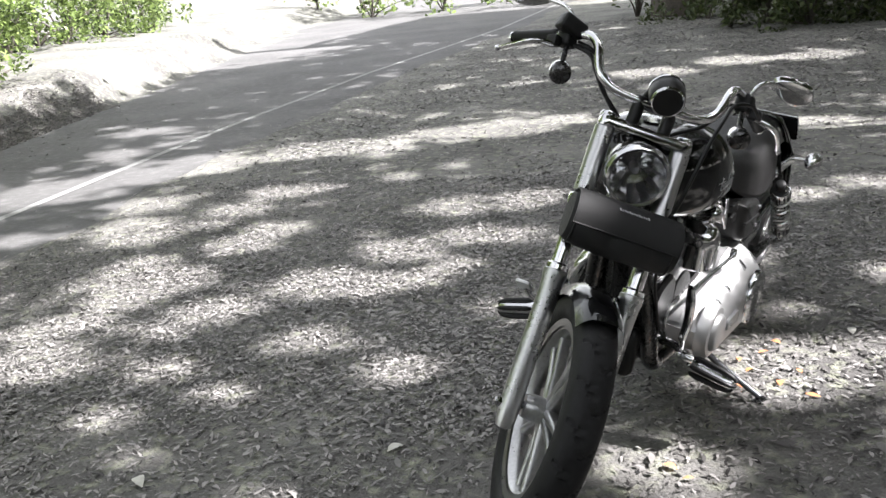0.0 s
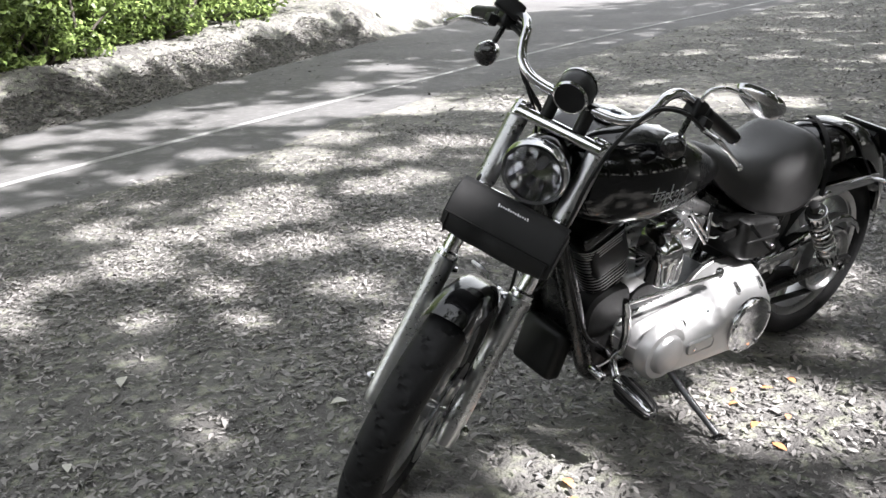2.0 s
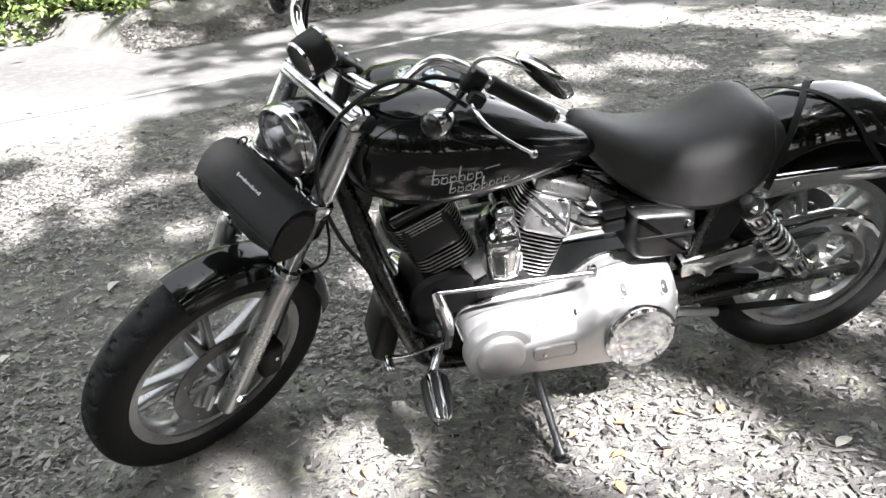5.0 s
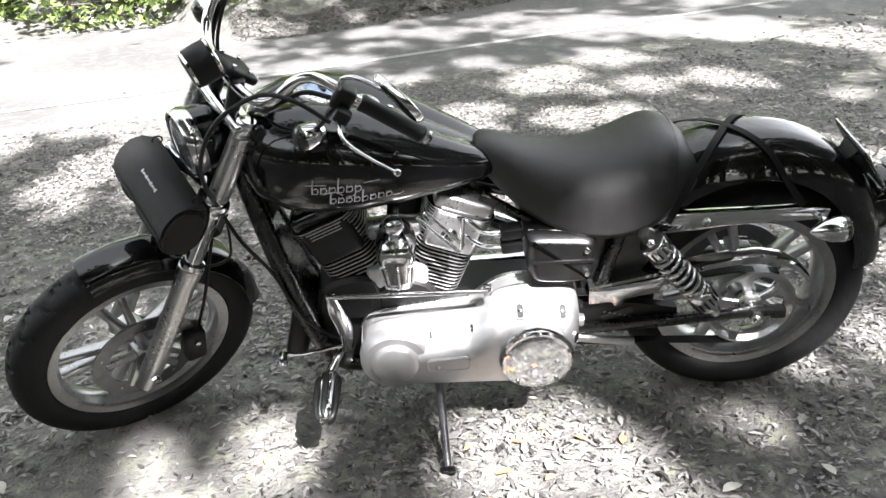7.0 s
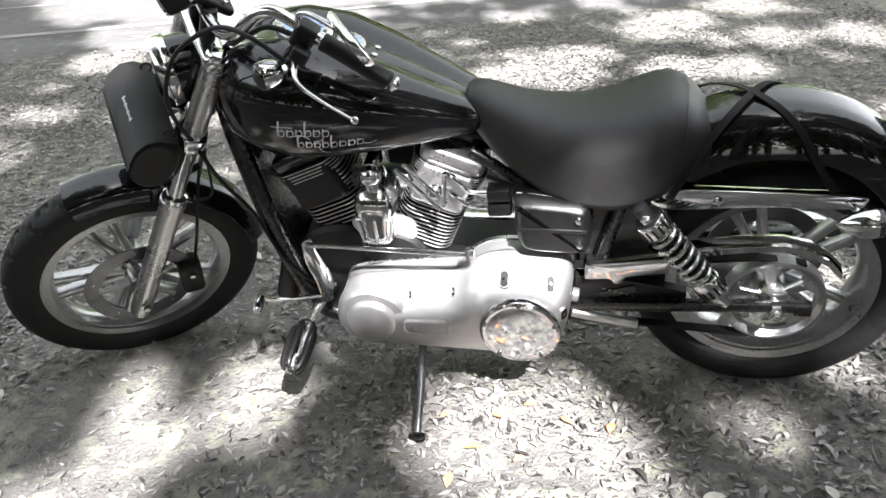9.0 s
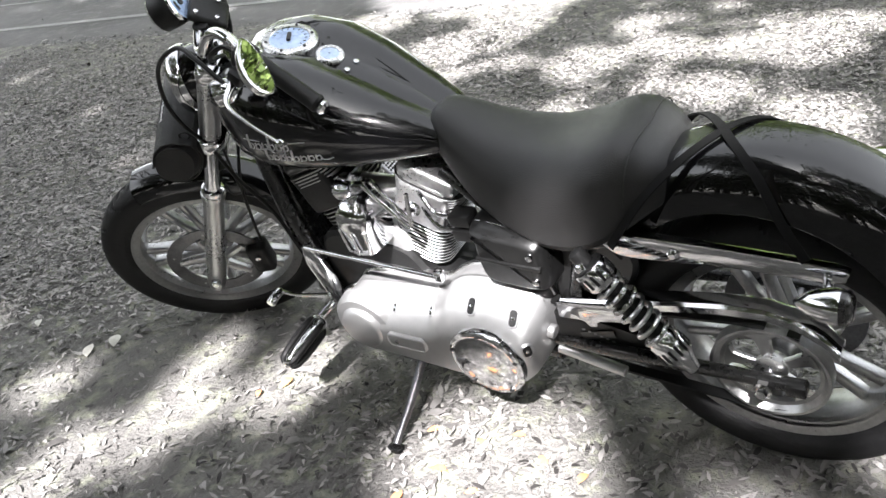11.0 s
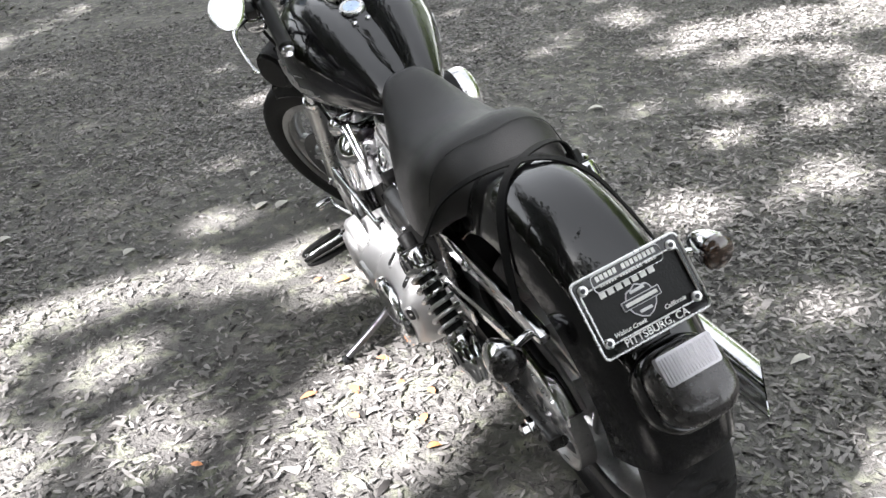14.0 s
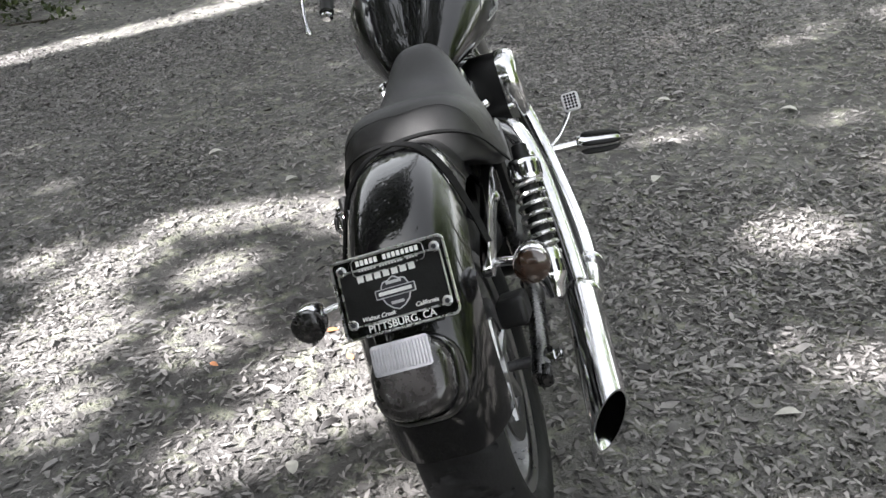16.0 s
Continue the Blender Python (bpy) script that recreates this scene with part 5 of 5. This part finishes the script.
part("grille_rib", shape(rod, V(.917, .1820, .592 - .072), V(.917, .1850, .592 - .010), .0026, seg=8), POLISHED, horn)
part("acorn_nut", shape(lathe, [(.020, -.05), (.024, -.02), (.026, .0), (.024, .012), (.016, .022), (.004, .026)], along((.918, .152, .690), (0, .85, .5)), 22), CHROME, horn, "chrome acorn nut")
part("horn_bracket", shape(block, pose(.918, .11, .70), (.03, .08, .04), .008), CHROME, horn)
# primary cover
prim = closed_curve([(1.030, .345), (1.015, .374), (.972, .392), (.87, .404), (.78, .412), (.735, .422), (.70, .448), (.66, .470), (.60, .477), (.51, .470), (.476, .448), (.466, .40), (.472, .33), (.49, .262), (.53, .226), (.60, .215),
                     (.72, .222), (.86, .232), (.95, .242), (1.005, .28), (1.030, .34)], 4)
bm = B()
loops = [[V(x, .100, z) for x, z in prim], [V(x, .140, z) for x, z in prim]]
for f in (1, .992, .975, .95, .91, .86, .80, .72, .62, .50, .36, .22, .10, .03):
    y = .168 + .076 * math.sqrt(max(0, 1 - (max(0, f - .60) / .40) ** 2.4))
    ring = []
    for x, z in prim:
        cx, cz = min(max(x, .585), .945), .325
        px, pz = cx + (x - cx) * f, cz + (z - cz) * f
        rear = min(max((.755 - px) / .07, 0), 1)
        rear = rear * rear * (3 - 2 * rear)
        slope = (.80 - .15 * rear) * max(0, pz - (.338 + .038 * rear)) + .03 * max(0, pz - .3)
        ring.append(V(px, max(.135, y - slope - .10 * max(0, px - .93)), pz))
    loops.append(ring)
rings(bm, loops)
bmesh.ops.recalc_face_normals(bm, faces=bm.faces)
bm.normal_update()
skin = BVHTree.FromBMesh(bm)
primary = part("primary_cover", bm, SATIN, bike, "satin silver primary drive cover", 50)
part("gasket_edge", shape(plate, prim, XZ, [(.088, -.004), (.100, -.004), (.102, -.002)]), POLISHED, primary)
part("front_boss", shape(lathe, [(.092, -.034), (.089, -.008), (.080, .002), (.062, .004), (.058, .015), (.050, .020), (.003, .021)], on_y(.945, .231, .325), 40), SATIN, primary)
part("inspection_boss", shape(plate, rounded(.116, .042, .017, 6), Matrix.Translation((.810, 0, .318)) @ XZ, [(.232, 0), (.2495, .001), (.2515, .0035), (.2495, .006)]), SATIN, primary)
part("drain_screw", shape(lathe, [(.006, 0), (.006, .004), (.003, .005)], on_y(.838, .248, .315), 10), CHROME, primary)
derby = part("derby_cover", shape(lathe, [(.094, -.012), (.096, .0), (.094, .006), (.087, .010), (.082, .008), (.078, .009), (.05, .013), (.003, .015)], along((.586, .247, .318), (0, 1, -.02), (1, 0, 0)), 56), CHROME, primary, "polished chrome round clutch cover")
for k in range(5):
    a = 2 * math.pi * k / 5 + math.pi / 2
    part("cover_screw", shape(lathe, [(.0055, 0), (.0055, .012), (.003, .013)], along((.586 + .086 * math.cos(a), .247, .318 + .086 * math.sin(a)), (0, 1, 0), (1, 0, 0)), 10), STEEL, derby)
for x, z, size in ((.622, .436, (.044, .024)), (.515, .428, (.044, .024)), (.484, .360, (.040, .026)), (.955, .366, (.026, .013)), (.850, .383, (.026, .013)), (.745, .392, (.026, .013))):
    spot, normal = skin.ray_cast(V(x, 1, z), V(0, -1, 0))[:2]
    m = along(spot - (normal if normal.y > 0 else -normal) * .003, normal if normal.y > 0 else -normal, (1, 0, 0))
    slot = part("bolt_pocket", shape(plate, rounded(*size, size[1] * .45, 5), m, [(0, -.002), (.0040, 0), (.0055, .0015), (.0055, .0028), (.0035, .0035)]), SATIN, primary)
    part("screw", shape(lathe, [(.0042, .002), (.0042, .0056), (.002, .0060)], m, 10), CHROME, slot)
    # black inlay paints the shade of a recess; the pocket itself stands proud
    part("pocket_shade", shape(plate, rounded(size[0] - .007, size[1] - .007, (size[1] - .007) * .45, 5), m, [(.002, 0), (.0048, .0002)]), IRON, slot)
part("starter_cap", shape(rod, (.468, .15, .355), (.452, .15, .352), .017), SATIN, primary)

# ---- side box, coil and frame ----
side_box = part("oil_and_battery_box", shape(plate, closed_curve([(.595, .635), (.50, .630), (.435, .618), (.422, .58), (.426, .50), (.445, .482), (.50, .480), (.575, .490), (.597, .53), (.598, .60)], 4), XZ,
                                             [(-.150, .01), (-.142, 0), (.128, 0), (.150, .005), (.163, .011), (.170, .018), (.172, .022)]), SEMI, bike, "black side box below the seat")
part("box_band", shape(block, pose(.51, .170, .560, 0, -2, 0), (.155, .014, .010), .003), SEMI, side_box)
part("box_trim", shape(tube, [V(.592, .132, .634), V(.50, .136, .629), V(.44, .132, .617)], .0022, 8, 4), CHROME, side_box)
for x, z in ((.452, .590), (.450, .522)):
    part("bolt", shape(lathe, [(.008, 0), (.008, .007), (.004, .009)], on_y(x, .172, z), 12), CHROME, side_box)
for z in (.628, .588):
    plug = part("coil_plug", shape(block, pose(.632, .12, z, 0, 4, 0), (.055, .045, .030), .006), PLASTIC, bike, "black plug lead connector")
    part("lead", shape(tube, [V(.655, .125, z), V(.70, .125, z + .004), V(.735, .11, z + .02 + .3 * (z - .59)), V(.765, .085, z + .03)], .0055, 8), CHROME, plug)
for s in (1, -1):
    part("downtube", shape(tube, [V(1.285, .022 * s, .815), V(1.262, .045 * s, .72), V(1.21, .082 * s, .52), V(1.155, .098 * s, .34), V(1.11, .10 * s, .245), V(1.02, .10 * s, .215), V(.80, .10 * s, .212), V(.48, .10 * s, .235)], [.021, .025, .027, .027, .025, .021, .019, .019], 12), FRAME, bike, "black frame tube")
    part("seat_rail", shape(tube, [V(.70, .06 * s, .70), V(.55, .09 * s, .62), V(.36, .115 * s, .60), V(.26, .115 * s, .625)], .014, 10), FRAME, bike)
    part("rear_upright", shape(tube, [V(.36, .118 * s, .60), V(.40, .11 * s, .45), V(.45, .105 * s, .28)], .017, 10), FRAME, bike)
# added filler: keeps the space behind the box as dark as in shade
part("inner_panel", shape(plate, closed_curve([(.44, .625), (.30, .60), (.255, .54), (.30, .44), (.36, .40), (.45, .39), (.46, .50)], 4), XZ, [(-.085, .01), (-.075, 0), (.088, 0), (.098, .01)]), SEMI, bike, "black filler panel behind the side box, added to close bright gaps")
part("backbone", shape(tube, [V(1.27, 0, .80), V(1.1, 0, .80), V(.75, 0, .72), V(.55, 0, .66)], .026, 10), FRAME, bike)
part("neck_gusset", shape(plate, closed_curve([(1.29, .86), (1.20, .74), (1.24, .64), (1.285, .74)], 4), XZ, [(-.03, .003), (-.026, 0), (.026, 0), (.03, .003)]), FRAME, bike)
part("voltage_regulator", shape(block, pose(1.205, 0, .305, 0, -17, 0), (.060, .165, .150), .020, 3), HOSE, bike, "black voltage regulator box between the frame tubes")
part("engine_mount", shape(plate, closed_curve([(1.13, .46), (1.03, .50), (.97, .46), (.98, .25), (1.04, .222), (1.10, .24), (1.14, .33)], 4), XZ, [(-.095, .012), (-.085, 0), (.085, 0), (.095, .012)]), HOSE, bike, "black front engine mount")
part("front_panel", shape(rings, [[V(x + dx, y, z) for dx, y in ((0, -w), (.012, -w * .6), (.012, w * .6), (0, w), (-.012, w), (-.012, -w))] for x, z, w in ((1.268, .76, .03), (1.225, .60, .055), (1.175, .43, .07), (1.145, .36, .075))]), FRAME, bike, "black panel between the frame tubes")
part("oil_filter", shape(lathe, [(.038, 0), (.040, .004), (.040, .075), (.032, .088), (.01, .090)], along((1.08, 0, .30), (1, 0, -.12)), 24), PLASTIC, bike, "black oil filter canister")

# ---- controls and stand ----
part("shift_arm", shape(tube, [V(1.092, .176, .515), V(1.083, .180, .47), V(1.066, .178, .40), V(1.068, .172, .335)], [.014, .022, .022, .018], 12, 6, .6), CHROME, bike, "chrome shift linkage arm")
part("shift_rod", shape(rod, (1.09, .186, .514), (.70, .186, .497), .0062), CHROME, bike, "chrome shift rod")
part("rod_end", shape(block, pose(.70, .180, .497), (.022, .02, .03), .005), CHROME, bike)
for s in (1, -1):
    part("peg_mount", shape(tube, [V(1.075, .10 * s, .31), V(1.09, .16 * s, .315), V(1.118, .212, .292) if s > 0 else V(1.125, -.292, .297)], [.016, .013, .013], 10), CHROME, bike)
    pa, pb = (V(1.118, .215, .290), V(1.126, .368, .270)) if s > 0 else (V(1.125, -.290, .297), V(1.150, -.425, .265))
    pm = along(pa, pb - pa)
    ln = (pb - pa).length
    peg = part("footpeg", shape(lathe, [(.010, 0), (.020, .004), (.025, .014), (.0235, ln * .3), (.0225, ln * .7), (.020, ln - .012), (.012, ln - .002), (.004, ln)], pm, 24), CHROME, bike, "chrome footpeg with black rubber pads")
    for k in range(5):
        a = 2 * math.pi * k / 5 + .4
        pad = [pm @ V(rr * math.cos(a), rr * math.sin(a), z) for rr, z in ((.024, .016), (.0285, .030), (.0285, ln * .5), (.0265, ln * .75), (.0225, ln - .014), (.013, ln - .003))]
        part("rubber_pad", shape(tube, pad, [.004, .0080, .0085, .0080, .006, .004], 8, 3), HOSE, peg)
        if k < 5:
            part("chrome_stud", shape(lathe, [(.004, 0), (.004, .004), (.002, .0055)], along(pm @ V(.029 * math.cos(a), .029 * math.sin(a), ln * .45), (pm.to_3x3() @ V(math.cos(a), math.sin(a), 0))), 8), CHROME, peg)
shifter = part("shift_lever", shape(tube, [V(1.085, .172, .345), V(1.14, .195, .352), V(1.19, .208, .356), V(1.226, .212, .366)], [.010, .007, .007, .009], 10, 6, .7), CHROME, bike, "chrome shift lever")
part("toe_peg", shape(lathe, [(.007, 0), (.012, .006), (.013, .045), (.010, .052)], along((1.226, .208, .366), (0, 1, -.1)), 14), CHROME, shifter)
stand = part("side_stand", shape(tube, [V(.850, .10, .235), V(.842, .16, .212), V(.836, .27, .150), V(.832, .386, .096)], [.014, .012, .0105, .0095], 12), STEEL, bike, "dark steel side stand")
part("stand_foot", shape(plate, closed_curve([(-.016, -.012), (.016, -.012), (.022, .0), (.016, .014), (-.016, .014)], 3), along((.832, .390, .0880), V(0, -math.sin(radians(11.5)), math.cos(radians(11.5)))), [(-.005, 0), (.003, 0), (.005, .003)]), FRAME, stand)
# brake pedal on the right
pedal = part("brake_pedal", shape(tube, [V(1.09, -.17, .30), V(1.15, -.235, .315), V(1.185, -.285, .36), V(1.20, -.308, .395)], .008, 10), CHROME, bike, "chrome brake pedal")
PD = along((1.203, -.311, .405), (-.75, 0, .65), (0, 1, 0))
part("pedal_pad", shape(plate, rounded(.062, .054, .012, 4), PD, [(-.006, .003), (0, 0), (.004, .003)]), SILVER, pedal)
bm = B()
for i in range(5):
    for j in range(4):
        lathe(bm, [(.0042, 0), (.0036, .0025), (.001, .003)], PD @ pose(-.020 + i * .010, -.015 + j * .010, .004), 8)
pads = part("pedal_studs", bm, HOSE, pedal)
tagged(pads, kind="stuff")

# ---- exhaust and air cleaner on the right ----
def slash_pipe(bm, p, q, r, cut):
    p, q = Vector(p), Vector(q)
    m, h = along(p, q - p, (0, 0, 1)), (q - p).length
    ang = [2 * math.pi * i / 36 for i in range(36)]
    def ring(rr, z, slope=0.0):
        return [m @ V(rr * math.cos(a), rr * math.sin(a), z - slope * (.95 * math.cos(a) + .1 * math.sin(a)) * rr / r) for a in ang]
    return rings(bm, [ring(r * .62, 0), ring(r * .8, .02), ring(r, .06), ring(r, h, cut), ring(r - .003, h, cut), ring(r - .003, h * .4)], caps=True)


part("muffler", shape(slash_pipe, (.27, -.236, .312), (-.165, -.249, .272), .040, .060), CHROME, bike, "chrome slash-cut muffler")
part("rear_exhaust_pipe", shape(tube, [V(.80, -.09, .55), V(.76, -.16, .53), V(.66, -.195, .46), V(.50, -.215, .38), V(.36, -.228, .335), V(.25, -.236, .310)], .0270, 16), CHROME, bike, "chrome exhaust pipe with heat shield")
part("front_exhaust_pipe", shape(tube, [V(1.08, -.08, .60), V(1.15, -.12, .56), V(1.14, -.17, .45), V(1.0, -.205, .34), V(.80, -.235, .285), V(.55, -.258, .268), V(.36, -.262, .272), V(.25, -.258, .285)], .0265, 16), CHROME, bike, "chrome exhaust pipe with heat shield")
for x, y, z in ((.245, -.245, .303), (.43, -.262, .27)):
    part("pipe_clamp", shape(lathe, [(.036, 0), (.038, .003), (.038, .016), (.036, .019)], along((x, y, z), (-1, -.06, -.1)), 24), CHROME, bike)
part("muffler_bracket", shape(block, pose(.10, -.215, .30, 0, 5, 0), (.09, .012, .04), .004), FRAME, bike)
part("rear_brake_caliper", shape(block, pose(.06, -.115, .42, 0, 20, 0), (.10, .06, .06), .012, 3), PLASTIC, bike, "black rear brake caliper")
ac = closed_curve([(.074, .015), (.054, .070), (0, .092), (-.054, .070), (-.074, .015), (-.064, -.062), (0, -.104), (.064, -.062)], 5)
AC = Matrix.Translation((.872, 0, .625)) @ XZ
air = part("air_cleaner", shape(plate, ac, AC, [(-.12, .010), (-.160, .006), (-.162, .0), (-.185, .0), (-.198, .004), (-.207, .012), (-.212, .024), (-.213, .05)]), CHROME, bike, "chrome oval air cleaner cover")
part("air_cleaner_back", shape(plate, ac, AC, [(-.06, .02), (-.095, .0), (-.168, .004)]), IRON, air)

# ---- front brake and cables ----
cal = part("front_brake_caliper", turned(shape(block, pose(-.128, .064, .035, 0, 22, 0), (.062, .062, .115), .014, 3)), PLASTIC, bike, "black front brake caliper")
part("caliper_bolt", turned(shape(lathe, [(.008, 0), (.008, .008), (.004, .010)], along((-.12, .096, .06), (0, 1, 0)), 10)), CHROME, cal)
for name, pts, r in (("brake_hose", [fk(-.128, .062, .095), fk(-.10, .075, .22), fk(-.07, .07, .36), fk(-.06, .03, .50), fk(-.04, -.03, .62), fk(-.025, -.06, .76), fk(-.012, -.132, .845), fk(-.024, -.172, .905), fk(-.05, -.195, .955), fk(-.08, -.235, .972)], .0045),
                     ("clutch_cable", [fk(-.05, .305, .935), fk(.01, .25, .945), fk(.05, .19, .92), fk(.09, .16, .86), fk(.105, .14, .79), fk(.095, .13, .70), fk(.06, .13, .63), fk(.0, .132, .56), V(1.29, .13, .66), V(1.235, .115, .55), V(1.17, .125, .40), V(1.09, .125, .33)], .0052),
                     ("throttle_cable", [fk(-.095, -.25, .962), fk(-.055, -.205, .955), fk(-.032, -.168, .895), fk(-.025, -.12, .835), fk(-.045, -.05, .78), fk(-.05, .0, .70), V(1.15, -.03, .80), V(1.0, -.06, .72)], .0045),
                     ("wiring_loom", [fk(-.085, .25, .96), fk(-.045, .200, .94), fk(-.018, .178, .90), fk(-.012, .14, .85), fk(-.035, .07, .80), fk(-.04, .03, .72), V(1.22, .03, .82)], .0058),
                     ("wiring_loom", [fk(-.085, -.25, .96), fk(-.045, -.200, .94), fk(-.018, -.178, .90), fk(-.012, -.14, .85), fk(-.035, -.07, .80), fk(-.04, -.02, .72), V(1.22, -.02, .82)], .0058),
                     ("speed_sensor_wire", [fk(-.02, .105, .56), fk(-.06, .14, .46), fk(-.075, .135, .40), fk(-.05, .10, .35), fk(-.03, .06, .34)], .0035)):
    part(name, shape(tube, pts, r, 8, 8), HOSE, bike, "black rubber-covered cable")
# luggage cords over the fender
for s in (1, -1):
    cord = new("luggage_strap")
    cord.matrix_world = BIKE
    tagged(cord, "flat black luggage strap laid over the rear fender", "strap", "straps over the fender")
    part("band", shape(ribbon, [V(.262, -.178 * s, .655), V(.196, -.132 * s, .752), V(.128, -.055 * s, .803), V(.062, .035 * s, .8135), V(.006, .088 * s, .780), V(-.040, .119 * s, .708), V(-.082, .137 * s, .648)], .017, .0035, .50), WEBBING, cord)

# ---- single leaves that stand out on the ground ----
def loose_leaf(x, y, size, mat, label, seed):
    r = random.Random(seed)
    ob = blades("fallen_leaf", [(0, 0, 0, size, size * r.uniform(.42, .6), r.uniform(0, 6.28), r.uniform(-.10, .10), r.uniform(-.15, .15), r.uniform(.2, .55))], mat, label, "leaf", kind="", ribs=4)
    ob.location = (x, y, ground_height(x, y) + .012)
    tagged(ob, group="single fallen leaves")


for k, (x, y) in enumerate(((1.661, 3.282), (1.671, 3.068), (1.503, 2.558), (1.56, 2.50), (1.74, 3.36), (1.80, 3.12), (1.86, 3.22), (1.70, 3.20), (1.90, 3.05), (2.24, 3.10), (1.78, 3.46))):
    loose_leaf(x, y, .034 + .008 * (k % 3), FRESH_DRY, "curled orange fallen leaf on the grey litter", k)
for k, (x, y, s) in enumerate(((2.045, 3.62, .062), (2.066, 3.874, .055), (2.276, 1.262, .075), (-.058, 2.151, .075), (.659, 2.503, .06), (.91, 3.849, .065), (1.95, 1.78, .06), (1.30, 1.50, .06), (2.40, 3.75, .06), (.30, 1.75, .06), (1.36, 1.86, .08), (1.42, 1.80, .07))):
    loose_leaf(x, y, s, PALE_DRY, "large pale fallen leaf lying on the litter", 50 + k)
